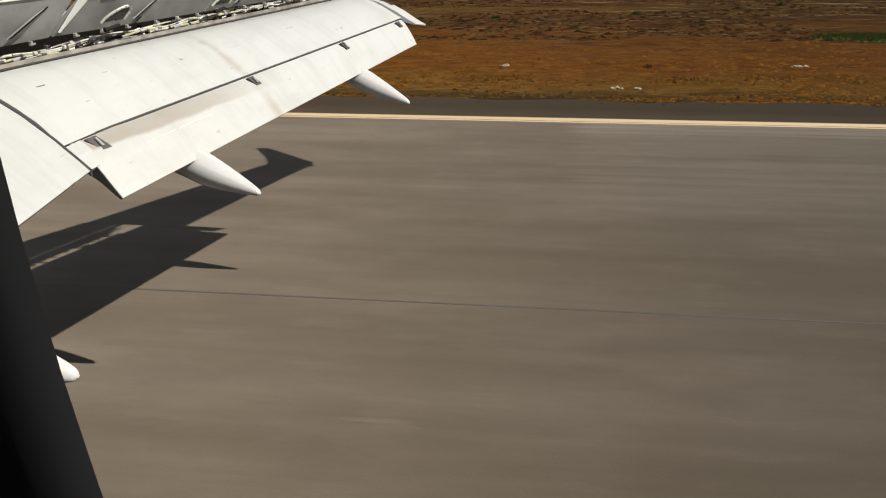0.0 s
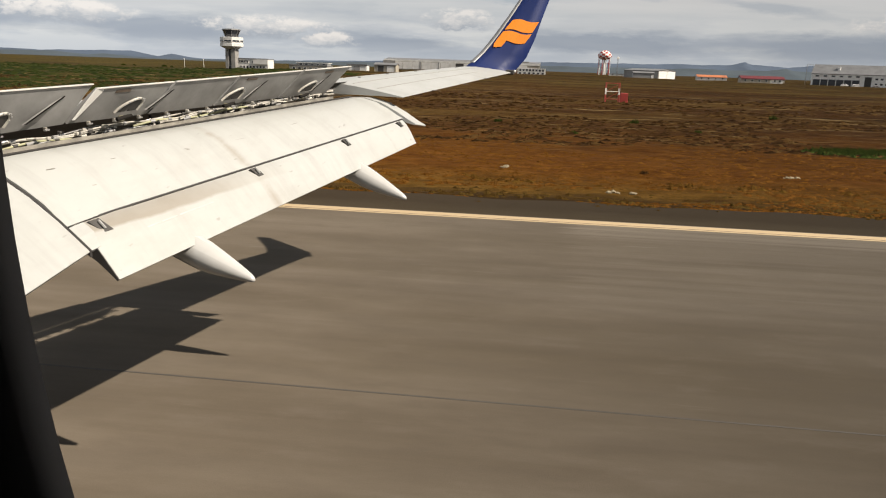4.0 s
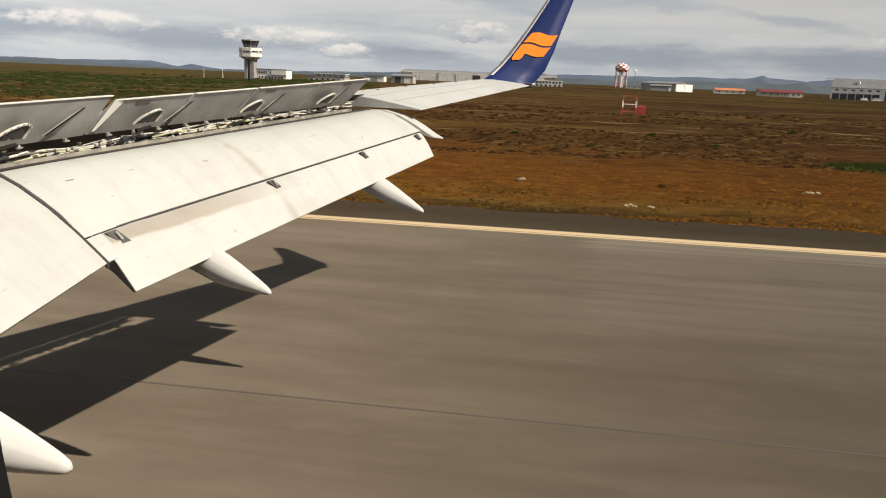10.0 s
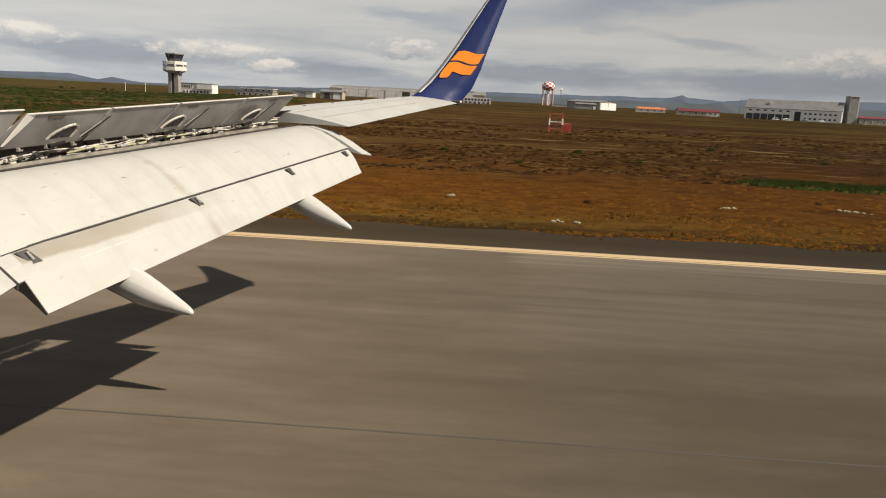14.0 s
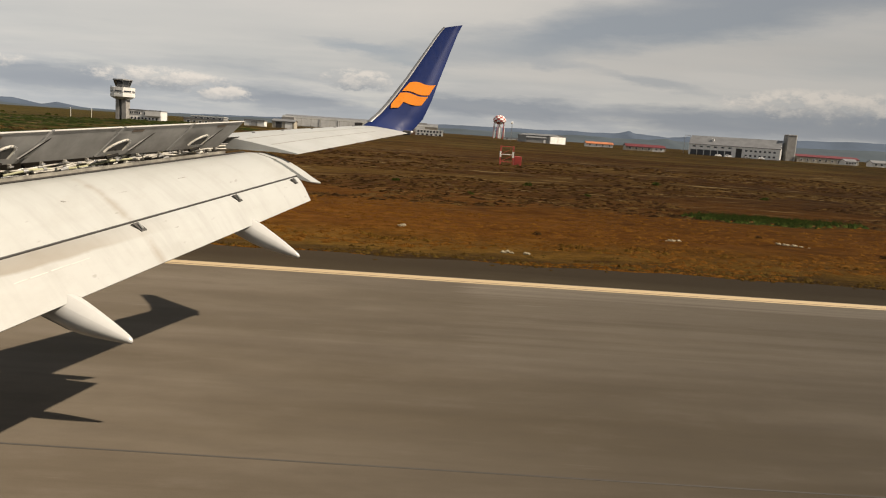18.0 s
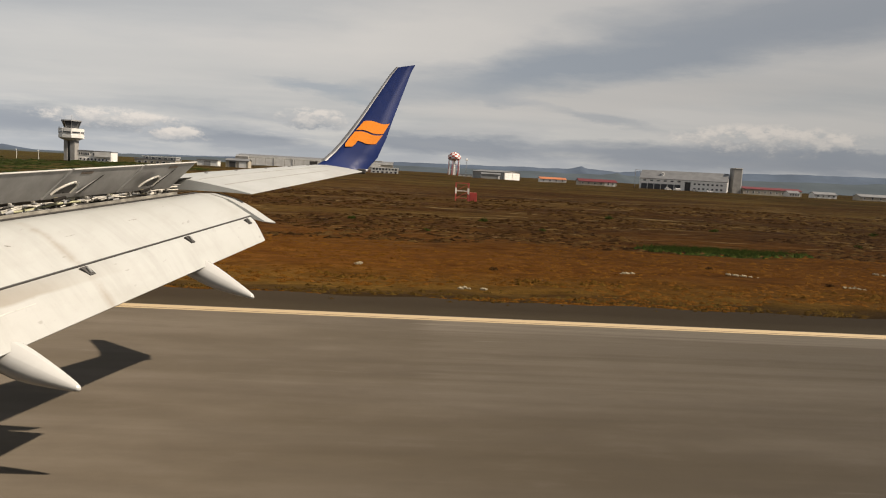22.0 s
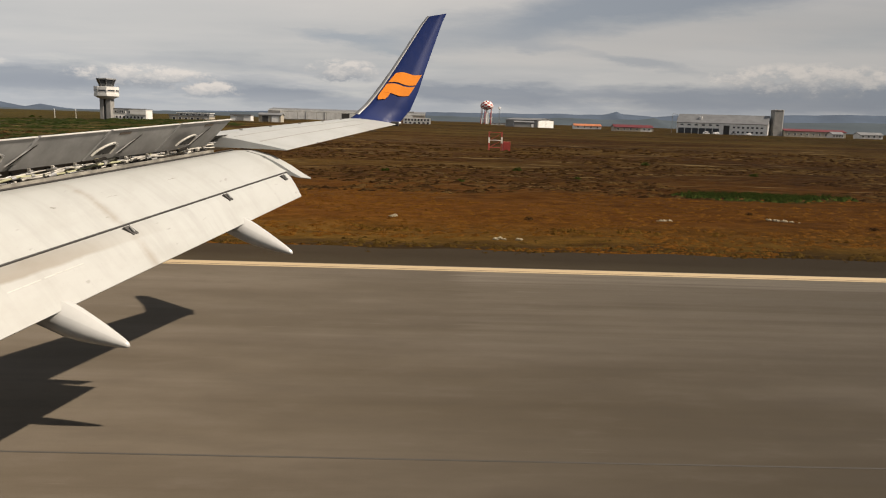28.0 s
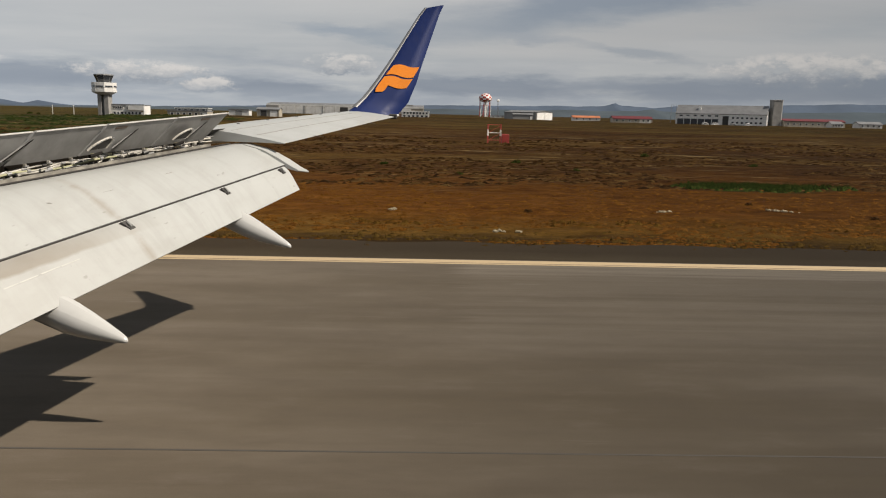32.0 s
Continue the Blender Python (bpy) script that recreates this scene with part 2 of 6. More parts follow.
def runway_look(k, shader):
    k.put(shader, "Diffuse_Roughness", 1.0)
    p = position_of(k)
    along = k.noise(k.stretch(p, (0.03, 0.5, 1)), 1.0, 6, 0.6)
    streak = k.noise(k.stretch(p, (0.02, 2.4, 1)), 1.0, 5, 0.65)
    blotch = k.noise(k.stretch(p, (0.10, 0.28, 1)), 1.0, 5, 0.62)
    smudge = k.noise(k.stretch(p, (0.22, 2.0, 1), (6, 1, 0)), 1.0, 4, 0.6)
    grain = k.noise(p, 45.0, 3, 0.7)
    base = k.ramp(along, [(0.3, (0.0762, 0.0615, 0.0438)), (0.5, (0.0964, 0.0795, 0.0599)), (0.72, (0.1213, 0.1020, 0.0788))])
    base = k.mix(k.ramp(streak, [(0.45, 0.0), (0.75, 0.4)]), base, (0.0653, 0.0510, 0.0350))
    base = k.mix(k.ramp(blotch, [(0.46, 0.0), (0.68, 0.75)]), base, (0.1337, 0.1125, 0.0876))
    patch = k.noise(k.stretch(p, (0.035, 0.12, 1), (4, 2, 0)), 1.0, 4, 0.55)
    base = k.mix(k.ramp(patch, [(0.40, 0.6), (0.58, 0.0)]), base, (0.0653, 0.0510, 0.0321))
    base = k.mix(k.ramp(smudge, [(0.66, 0.0), (0.78, 0.55)]), base, (0.1711, 0.1500, 0.1227))
    mottle = k.noise(k.stretch(p, (0.5, 1.3, 1), (2, 7, 0)), 1.0, 6, 0.68)
    base = k.mix(k.ramp(mottle, [(0.36, 0.32), (0.52, 0.0)]), base, (0.0643, 0.0519, 0.0395))
    base = k.mix(k.ramp(mottle, [(0.54, 0.0), (0.72, 0.3)]), base, (0.1376, 0.1168, 0.0973))
    # an older, paler lane beside the edge line with scraped streaks in it
    xyz = k.add("ShaderNodeSeparateXYZ", Vector=p)
    aft = k.ramp(k.maths("ADD", k.maths("DIVIDE", xyz.outputs["X"], 40.0, True), k.maths("MULTIPLY", k.noise(k.stretch(p, (0.1, 3.0, 1)), 1.0, 3), 0.1)), [(0.07, 0.0), (0.09, 1.0)])
    lane = k.ramp(k.maths("DIVIDE", k.maths("SUBTRACT", xyz.outputs["Y"], 15.0), 12.0, True), [(0.1, 0.0), (0.35, 0.2), (0.81, 0.2), (0.84, 0.6), (0.93, 0.6)])
    scrape = k.ramp(k.noise(k.stretch(p, (0.03, 1.3, 1), (3, 5, 0)), 1.0, 6, 0.7), [(0.40, 0.15), (0.56, 1.0)])
    base = k.mix(k.maths("MULTIPLY", aft, k.maths("MULTIPLY", lane, scrape)), base, (0.1880, 0.1628, 0.1321))
    base = k.mix(k.ramp(grain, [(0.3, 0.3), (0.7, 0.0)]), base, (0.0560, 0.0465, 0.0350))
    k.put(shader, "Base_Color", base)
    k.put(shader, "Roughness", k.ramp(blotch, [(0.3, 0.75), (0.7, 0.95)]))
    bumped(k, shader, grain, 0.25, 0.01)


def shoulder_look(k, shader):
    k.put(shader, "Diffuse_Roughness", 1.0)
    p = position_of(k)
    along = k.noise(k.stretch(p, (0.05, 0.8, 1)), 1.0, 6, 0.6)
    grain = k.noise(p, 30.0, 3, 0.7)
    base = k.ramp(along, [(0.3, (0.03289, 0.02544, 0.01561)), (0.7, (0.0545, 0.04268, 0.02657))])
    off = k.add("ShaderNodeSeparateXYZ", Vector=p).outputs["Y"]
    ragged = k.maths("ADD", off, k.maths("MULTIPLY", k.noise(k.stretch(p, (0.3, 0.8, 1)), 1.0, 5, 0.65), 3.0))
    earth = k.ramp(k.maths("DIVIDE", k.maths("SUBTRACT", ragged, 27.1), 6.0, True), [(0.3, 0.0), (0.62, 0.85)])
    base = k.mix(earth, base, (0.02537, 0.01767, 0.01049))
    k.put(shader, "Base_Color", k.mix(k.ramp(grain, [(0.3, 0.3), (0.7, 0.0)]), base, (0.03289, 0.02627, 0.01733)))
    bumped(k, shader, grain, 0.4, 0.02)


def heath_look(k, shader):
    k.put(shader, "Diffuse_Roughness", 1.0)
    p = position_of(k)
    axis = k.add("ShaderNodeSeparateXYZ", Vector=p)
    wob = k.noise(k.stretch(p, (0.018, 0.03, 1)), 1.0, 5, 0.6)
    patch = k.noise(k.stretch(p, (0.05, 0.09, 1)), 1.0, 6, 0.65)
    tuft = k.noise(k.stretch(p, (0.5, 0.8, 1)), 1.0, 6, 0.72)
    grain = k.noise(p, 6.0, 4, 0.7)
    # bands that lie along the runway, with wandering borders
    wander = k.maths("MULTIPLY", k.maths("SUBTRACT", wob, 0.5), 55.0)
    far = k.maths("ADD", k.maths("ADD", axis.outputs["Y"], k.maths("MULTIPLY", wander, 0.35)), k.maths("MULTIPLY", k.maths("SUBTRACT", patch, 0.5), 42.0))
    zone = k.maths("DIVIDE", far, 400.0, True)
    rust = k.ramp(tuft, [(0.3, (0.048, 0.0165, 0.003)), (0.5, (0.088, 0.0335, 0.0055)), (0.72, (0.130, 0.057, 0.0112))])
    brown = k.ramp(tuft, [(0.32, (0.015, 0.0066, 0.0022)), (0.5, (0.041, 0.0182, 0.0050)), (0.72, (0.088, 0.043, 0.0122))])
    green = k.ramp(tuft, [(0.3, (0.007452, 0.01325, 0.003312)), (0.55, (0.01739, 0.02815, 0.006624)), (0.78, (0.0414, 0.04968, 0.009936))])
    olive = k.ramp(tuft, [(0.3, (0.01987, 0.01656, 0.005796)), (0.7, (0.05134, 0.03809, 0.009936))])
    gold = k.ramp(tuft, [(0.3, (0.06325, 0.0368, 0.0069)), (0.72, (0.1323, 0.0828, 0.0184))])
    near = k.maths("DIVIDE", k.maths("SUBTRACT", k.maths("ADD", axis.outputs["Y"], k.maths("MULTIPLY", wander, 0.25)), 30.0), 20.0, True)
    rust = k.mix(k.ramp(near, [(0.1, 0.75), (0.55, 0.0)]), rust, gold)
    ochre = k.ramp(tuft, [(0.3, (0.042, 0.0235, 0.006)), (0.7, (0.112, 0.066, 0.018))])
    dry = k.noise(k.stretch(p, (0.012, 0.06, 1), (1, 3, 0)), 1.0, 5, 0.6)
    dry = k.maths("MULTIPLY", k.ramp(dry, [(0.48, 0.0), (0.58, 0.7)]), k.ramp(zone, [(0.14, 0.0), (0.2, 1.0)]))
    ground_colour = k.mix(k.ramp(zone, [(0.115, 0.0), (0.19, 1.0)]), rust, k.mix(dry, brown, ochre))
    # green: the low hill ahead, thin stripes far out, and one lush patch by the rust
    fore = k.maths("SUBTRACT", k.maths("MULTIPLY", axis.outputs["Y"], -0.2), axis.outputs["X"])
    fore = k.ramp(k.maths("DIVIDE", k.maths("ADD", fore, wander), 60.0, True), [(0.0, 0.0), (0.7, 1.0)])
    hill_share = k.maths("MULTIPLY", k.ramp(zone, [(0.25, 0.0), (0.33, 1.0)]), fore)
    far_share = k.maths("MULTIPLY", k.ramp(zone, [(0.55, 0.0), (0.75, 0.5)]), k.ramp(patch, [(0.47, 0.0), (0.55, 1.0)]))
    px = k.maths("DIVIDE", k.maths("SUBTRACT", axis.outputs["X"], 24.8), 8.3)
    py = k.maths("DIVIDE", k.maths("SUBTRACT", axis.outputs["Y"], 58.0), 4.6)
    spot = k.maths("SUBTRACT", 1.0, k.maths("SQRT", k.maths("ADD", k.maths("MULTIPLY", px, px), k.maths("MULTIPLY", py, py))), True)
    spot = k.ramp(k.maths("ADD", spot, k.maths("MULTIPLY", k.maths("SUBTRACT", tuft, 0.5), 0.7)), [(0.18, 0.0), (0.34, 0.9)])
    green_share = k.maths("MAXIMUM", k.maths("MAXIMUM", hill_share, far_share), spot)
    ground_colour = k.mix(green_share, ground_colour, k.mix(k.maths("MULTIPLY", k.ramp(patch, [(0.40, 0.0), (0.58, 1.0)]), k.maths("SUBTRACT", 1.0, k.maths("MULTIPLY", hill_share, 0.7))), olive, green))
    ground_colour = k.mix(k.ramp(zone, [(0.8, 0.0), (1.0, 0.2)]), ground_colour, olive)
    ground_colour = k.mix(k.ramp(k.noise(k.stretch(p, (0.06, 0.16, 1), (5, 9, 0)), 1.0, 6, 0.7), [(0.57, 0.0), (0.68, 0.8)]), ground_colour, brown)
    hollow = k.noise(k.stretch(p, (0.05, 0.22, 1), (2, 6, 0)), 1.0, 6, 0.7)
    ground_colour = k.mix(k.maths("MULTIPLY", k.ramp(hollow, [(0.34, 0.62), (0.47, 0.0)]), k.ramp(zone, [(0.12, 0.15), (0.18, 1.0)])), ground_colour, (0.013, 0.0062, 0.0026))
    crumb = k.noise(k.stretch(p, (1.5, 2.6, 1), (4, 4, 0)), 1.0, 5, 0.75)
    ground_colour = k.mix(k.ramp(crumb, [(0.32, 0.55), (0.48, 0.0)]), ground_colour, (0.016, 0.0068, 0.0026))
    ground_colour = k.mix(k.ramp(crumb, [(0.58, 0.0), (0.74, 0.28)]), ground_colour, (0.125, 0.066, 0.02))
    stripe = k.noise(k.stretch(p, (0.006, 0.035, 1), (6, 3, 0)), 1.0, 6, 0.65)
    reach = k.ramp(zone, [(0.2, 0.0), (0.32, 1.0)])
    ground_colour = k.mix(k.maths("MULTIPLY", reach, k.ramp(stripe, [(0.36, 0.8), (0.47, 0.0)])), ground_colour, (0.017, 0.0085, 0.0034))
    ground_colour = k.mix(k.maths("MULTIPLY", reach, k.ramp(stripe, [(0.53, 0.0), (0.62, 0.6)])), ground_colour, (0.085, 0.058, 0.016))
    edge = k.maths("ADD", axis.outputs["Y"], k.maths("MULTIPLY", k.maths("SUBTRACT", k.noise(k.stretch(p, (0.25, 0.9, 1), (9, 1, 0)), 1.0, 5, 0.65), 0.5), 4.5))
    ground_colour = k.mix(k.ramp(k.maths("DIVIDE", k.maths("SUBTRACT", edge, 30.0), 6.0, True), [(0.3, 0.9), (0.62, 0.0)]), ground_colour, (0.022, 0.0135, 0.0068))
    pale = k.noise(k.stretch(p, (0.07, 0.5, 1), (8, 2, 0)), 1.0, 5, 0.65)
    pale = k.maths("MULTIPLY", k.ramp(pale, [(0.57, 0.0), (0.66, 0.8)]), k.ramp(zone, [(0.135, 0.0), (0.16, 1.0), (0.42, 1.0), (0.6, 0.3)]))
    ground_colour = k.mix(pale, ground_colour, (0.19, 0.135, 0.062))
    ground_colour = k.mix(k.ramp(grain, [(0.25, 0.4), (0.6, 0.0)]), ground_colour, (0.0149, 0.01076, 0.004968))
    k.put(shader, "Base_Color", ground_colour)
    bumped(k, shader, k.maths("ADD", tuft, k.maths("MULTIPLY", grain, 0.4)), 0.7, 0.35)


def worn_paint(name, colour, under=(0.11, 0.1, 0.09), keep=0.62):
    def build(k, shader):
        p = position_of(k)
        wear = k.noise(k.stretch(p, (0.9, 6.0, 1)), 1.0, 6, 0.7)
        grooves = k.noise(k.stretch(p, (0.15, 9.0, 1)), 1.0, 4, 0.6)
        mask = k.maths("ADD", k.maths("MULTIPLY", wear, 0.7), k.maths("MULTIPLY", grooves, 0.3))
        k.put(shader, "Base_Color", k.mix(k.ramp(mask, [(keep - 0.06, 0.0), (keep + 0.1, 0.8)]), colour, under))
    return material(name, build, 0.8)


def wing_look(k, shader):
    v = position_of(k)
    broad = k.noise(k.stretch(v, (0.8, 0.35, 1.0)), 1.0, 5, 0.6)
    flow = k.noise(k.stretch(v, (0.5, 5.0, 1.0)), 1.0, 5, 0.65)
    smear = k.noise(k.stretch(v, (2.2, 0.6, 2.2), (3, 1, 7)), 1.0, 6, 0.68)
    speck = k.noise(v, 26.0, 3, 0.7)
    nick = k.noise(k.stretch(v, (9.0, 3.0, 9.0), (1, 4, 2)), 1.0, 3, 0.5)
    base = k.mix(k.ramp(broad, [(0.35, 0.0), (0.7, 0.8)]), (0.3548, 0.364, 0.3548), (0.2995, 0.306, 0.2931))
    base = k.mix(k.ramp(flow, [(0.48, 0.0), (0.8, 0.4)]), base, (0.2126, 0.2124, 0.197))
    base = k.mix(k.ramp(smear, [(0.5, 0.0), (0.72, 0.3)]), base, (0.2396, 0.2322, 0.2101))
    base = k.mix(k.ramp(speck, [(0.66, 0.0), (0.76, 0.35)]), base, (0.1877, 0.186, 0.173))
    base = k.mix(k.ramp(nick, [(0.70, 0.0), (0.76, 0.45)]), base, (0.1567, 0.1475, 0.129))
    # dirt along the joint across the flap
    span = k.add("ShaderNodeSeparateXYZ", Vector=v).outputs["Y"]
    joint = k.maths("SUBTRACT", 1.0, k.maths("MULTIPLY", k.maths("ABSOLUTE", k.maths("SUBTRACT", span, 10.72)), 11.0), True)
    base = k.mix(k.maths("MULTIPLY", joint, k.ramp(smear, [(0.4, 0.1), (0.6, 0.65)])), base, (0.215, 0.19, 0.155))
    k.put(shader, "Base_Color", base)
    k.put(shader, "Roughness", k.ramp(broad, [(0.3, 0.32), (0.7, 0.5)]))


def grime_look(k, shader):
    wing_look(k, shader)
    clean = shader.inputs["Base Color"].links[0].from_socket
    p = position_of(k)
    xyz = k.add("ShaderNodeSeparateXYZ", Vector=p)
    y = xyz.outputs["Y"]
    reach = k.ramp(k.maths("DIVIDE", k.maths("SUBTRACT", y, 8.3), 6.0, True), [(0.0, 0.9), (0.22, 0.9), (0.36, 0.4), (0.52, 0.0)])
    # the front two fifths of the panel only
    deep = k.maths("DIVIDE", k.maths("SUBTRACT", k.maths("ADD", xyz.outputs["X"], 4.545), k.maths("MULTIPLY", k.maths("SUBTRACT", y, 8.5), 0.394)), 0.4)
    deep = k.ramp(k.maths("ADD", deep, k.maths("MULTIPLY", k.noise(p, 3.0), 0.1)), [(0.0, 0.7), (0.40, 1.0), (0.46, 0.12)])
    smear = k.ramp(k.noise(k.stretch(p, (1.5, 0.7, 2.5)), 1.0, 5, 0.6), [(0.3, 1.0), (0.75, 0.6)])
    fac = k.maths("MULTIPLY", k.maths("MULTIPLY", reach, smear), deep)
    k.put(shader, "Base_Color", k.mix(fac, clean, (0.19, 0.165, 0.13)))


def clump(name, dark, middle, light):
    """Small plants, each of its own tone."""
    def build(k, shader):
        tone = k.add("ShaderNodeNewGeometry").outputs["Random Per Island"]
        k.put(shader, "Base_Color", k.ramp(tone, [(0.0, dark), (0.55, middle), (1.0, light)]))
    return material(name, build, 1.0, 0.0, 0.03)


MAT = {
    "flap_grime": material("flap_paint_with_grime", grime_look, 0.4),
    "runway": material("runway_asphalt", runway_look, 0.9, 0.0, 0.1),
    "shoulder": material("shoulder_asphalt", shoulder_look, 0.95, 0.0, 0.05),
    "brown_wall": painted("brown_cladding", (0.16, 0.085, 0.05), 0.12, 0.7, 0.15),
    "verge": clump("verge_grass", (0.034, 0.019, 0.0048), (0.046, 0.026, 0.0062), (0.062, 0.038, 0.009)),
    "hay": clump("dry_hay", (0.044, 0.021, 0.004), (0.058, 0.029, 0.0055), (0.075, 0.041, 0.008)),
    "scratch": painted("scratched_paint", (0.43, 0.425, 0.40), 0.05, 0.5, 4.0),
    "heath": material("heath", heath_look, 1.0, 0.0, 0.02),
    "edge_paint": worn_paint("edge_line_paint", (0.37, 0.275, 0.155)),
    "bar_paint": worn_paint("bar_paint", (0.5184, 0.5112, 0.4752), keep=0.56),
    "yellow_paint": worn_paint("yellow_paint", (0.4464, 0.3024, 0.0432)),
    "wing": material("wing_paint", wing_look, 0.4),
    "fairing": painted("fairing_paint", (0.45, 0.45, 0.435), 0.06, 0.13, 2.0),
    # darker grey with shade in it, for the fairing carriers
    "under": painted("carrier_shade_grey", (0.2592, 0.2592, 0.252), 0.1, 0.5, 2.0),
    "spoiler": painted("spoiler_grey", (0.255, 0.255, 0.25), 0.16, 0.45, 2.5),
    "dark": painted("dark_recess", (0.03, 0.028, 0.026), 0.2, 0.7, 6.0),
    "seal": painted("black_seal", (0.022, 0.02, 0.019), 0.1, 0.6, 8.0),
    "joint_tar": painted("joint_tar", (0.108, 0.0972, 0.0828), 0.2, 0.8, 2.0),
    "pale_concrete": painted("grooved_concrete", (0.108, 0.1008, 0.0864), 0.15, 0.85, 0.3),
    "tyre_mark": painted("tyre_rubber", (0.06, 0.054, 0.047), 0.1, 0.85, 0.5, 0.0, 0.2),
    # both hill tones carry the distance haze in their base colour
    "hill_near": painted("low_hill_haze_tint", (0.0612, 0.0792, 0.0936), 0.12, 1.0, 0.004, 0.0, 0.03),
    "heather": clump("dark_heather", (0.013, 0.0065, 0.0026), (0.028, 0.014, 0.0048), (0.066, 0.038, 0.013)),
    "joint_line": painted("panel_joint_grey", (0.288, 0.2808, 0.2628), 0.1, 0.5, 6.0),
    "blue": painted("winglet_blue", (0.0062, 0.0175, 0.088), 0.05, 0.5, 1.5, 0.0, 0.15),
    "black": painted("black_web", (0.012, 0.011, 0.01), 0.1, 0.8, 8.0, 0.0, 0.08),
    "orange": painted("emblem_orange", (0.66, 0.195, 0.0115), 0.03, 0.3, 4.0),
    "bare": painted("bare_metal", (0.62, 0.62, 0.62), 0.1, 0.3, 5.0, 0.8),
    "pipe": painted("pale_pipe", (0.50, 0.48, 0.43), 0.2, 0.4, 8.0),
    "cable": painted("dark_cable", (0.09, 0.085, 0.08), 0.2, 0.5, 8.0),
    "yellowish": painted("primer_yellow", (0.22, 0.2, 0.13), 0.2, 0.5, 8.0),
    "primer": painted("pale_green_primer", (0.36, 0.36, 0.22), 0.2, 0.5, 8.0),
    "flap_stain": painted("dirty_flap_paint", (0.30, 0.288, 0.26), 0.2, 0.5, 12.0),
    "stain": painted("brown_stained_paint", (0.15, 0.11, 0.08), 0.2, 0.6, 8.0),
    "rim": painted("pale_edge_paint", (0.5, 0.49, 0.46), 0.1, 0.5, 4.0),
    "rail": painted("grey_brown_rail", (0.24, 0.225, 0.19), 0.3, 0.6, 6.0),
    "cabin": painted("cabin_lining", (0.16, 0.15, 0.14), 0.05, 0.6, 4.0),
    "white_wall": painted("white_cladding", (0.66, 0.65, 0.62), 0.1, 0.6, 0.15),
    "grey_wall": painted("grey_cladding", (0.2448, 0.2448, 0.2376), 0.12, 0.6, 0.15),
    "beige_wall": painted("beige_cladding", (0.36, 0.324, 0.2592), 0.1, 0.65, 0.15),
    "yellow_wall": painted("cream_plaster", (0.4896, 0.4176, 0.2592), 0.08, 0.7, 0.2),
    "grey_roof": painted("grey_sheet_roof", (0.144, 0.1476, 0.1512), 0.15, 0.55, 0.2),
    "red_roof": painted("red_sheet_roof", (0.12, 0.02, 0.026), 0.15, 0.7, 0.3, 0.0, 0.2),
    "orange_roof": painted("orange_sheet_roof", (0.4176, 0.1368, 0.0504), 0.12, 0.55, 0.2),
    "concrete": painted("tower_concrete", (0.2592, 0.252, 0.2376), 0.12, 0.8, 0.3),
    "window": painted("dark_glass", (0.03, 0.034, 0.04), 0.05, 0.12, 1.0),
    "red": painted("signal_red", (0.36, 0.036, 0.0252), 0.12, 0.5, 0.8),
    "white": painted("signal_white", (0.76, 0.75, 0.72), 0.1, 0.5, 0.8),
    "steel": painted("galvanised_steel", (0.3, 0.3, 0.3), 0.15, 0.5, 2.0, 0.6),
    "hill": painted("far_hill_haze_tint", (0.072, 0.0972, 0.1368), 0.12, 1.0, 0.004, 0.0, 0.03),
    "rock": painted("pale_rock", (0.2592, 0.2376, 0.2016), 0.2, 1.0, 3.0, 0.0, 0.1),
    "lupin": clump("lupin_leaf", (0.014, 0.024, 0.006), (0.028, 0.042, 0.009), (0.052, 0.068, 0.016)),
    "lichen": painted("lichen_on_stone", (0.33, 0.275, 0.175), 0.3, 1.0, 14.0, 0.0, 0.05),
    "leaf": clump("shrub_leaf", (0.010, 0.014, 0.003), (0.018, 0.026, 0.005), (0.032, 0.042, 0.008)),
    "straw": clump("dry_grass", (0.056, 0.0225, 0.004), (0.078, 0.032, 0.0055), (0.098, 0.043, 0.008)),
    "grass": clump("green_grass", (0.011, 0.0155, 0.0042), (0.016, 0.0215, 0.0054), (0.022, 0.0275, 0.0065)),
}


# ---- mesh helpers ----
def mesh_of(name, bm, mat):
    me = bpy.data.meshes.new(name)
    bm.to_mesh(me)
    bm.free()
    for m in (mat if isinstance(mat, (list, tuple)) else [mat]):
        me.materials.append(MAT[m] if isinstance(m, str) else m)
    return me


def part(name, bm, mat, parent=None, label="", smooth=False):
    me = mesh_of(name, bm, mat)
    if smooth:
        for face in me.polygons:
            face.use_smooth = len(face.vertices) <= 4
    ob = new(name, me)
    if parent:
        ob.parent = parent
    if label:
        ob["label"] = label
    return ob


def thing(name, at=(0, 0, 0), turn=0.0, **tags):
    ob = new(name)
    ob.location, ob.rotation_euler = at, (0, 0, radians(turn))
    return tagged(ob, **tags)


def add_box(bm, lo, hi, bevel=0.0):
    size = [b - a for a, b in zip(lo, hi)]
    centre = [(a + b) / 2 for a, b in zip(lo, hi)]
    got = bmesh.ops.create_cube(bm, size=1.0, matrix=Matrix.LocRotScale(centre, None, size))
    if bevel:
        edges = list({e for v in got["verts"] for e in v.link_edges})
        bmesh.ops.bevel(bm, geom=edges, offset=bevel, segments=1, affect="EDGES")
    return bm


def box(lo, hi, bevel=0.0):
    return add_box(bmesh.new(), lo, hi, bevel)


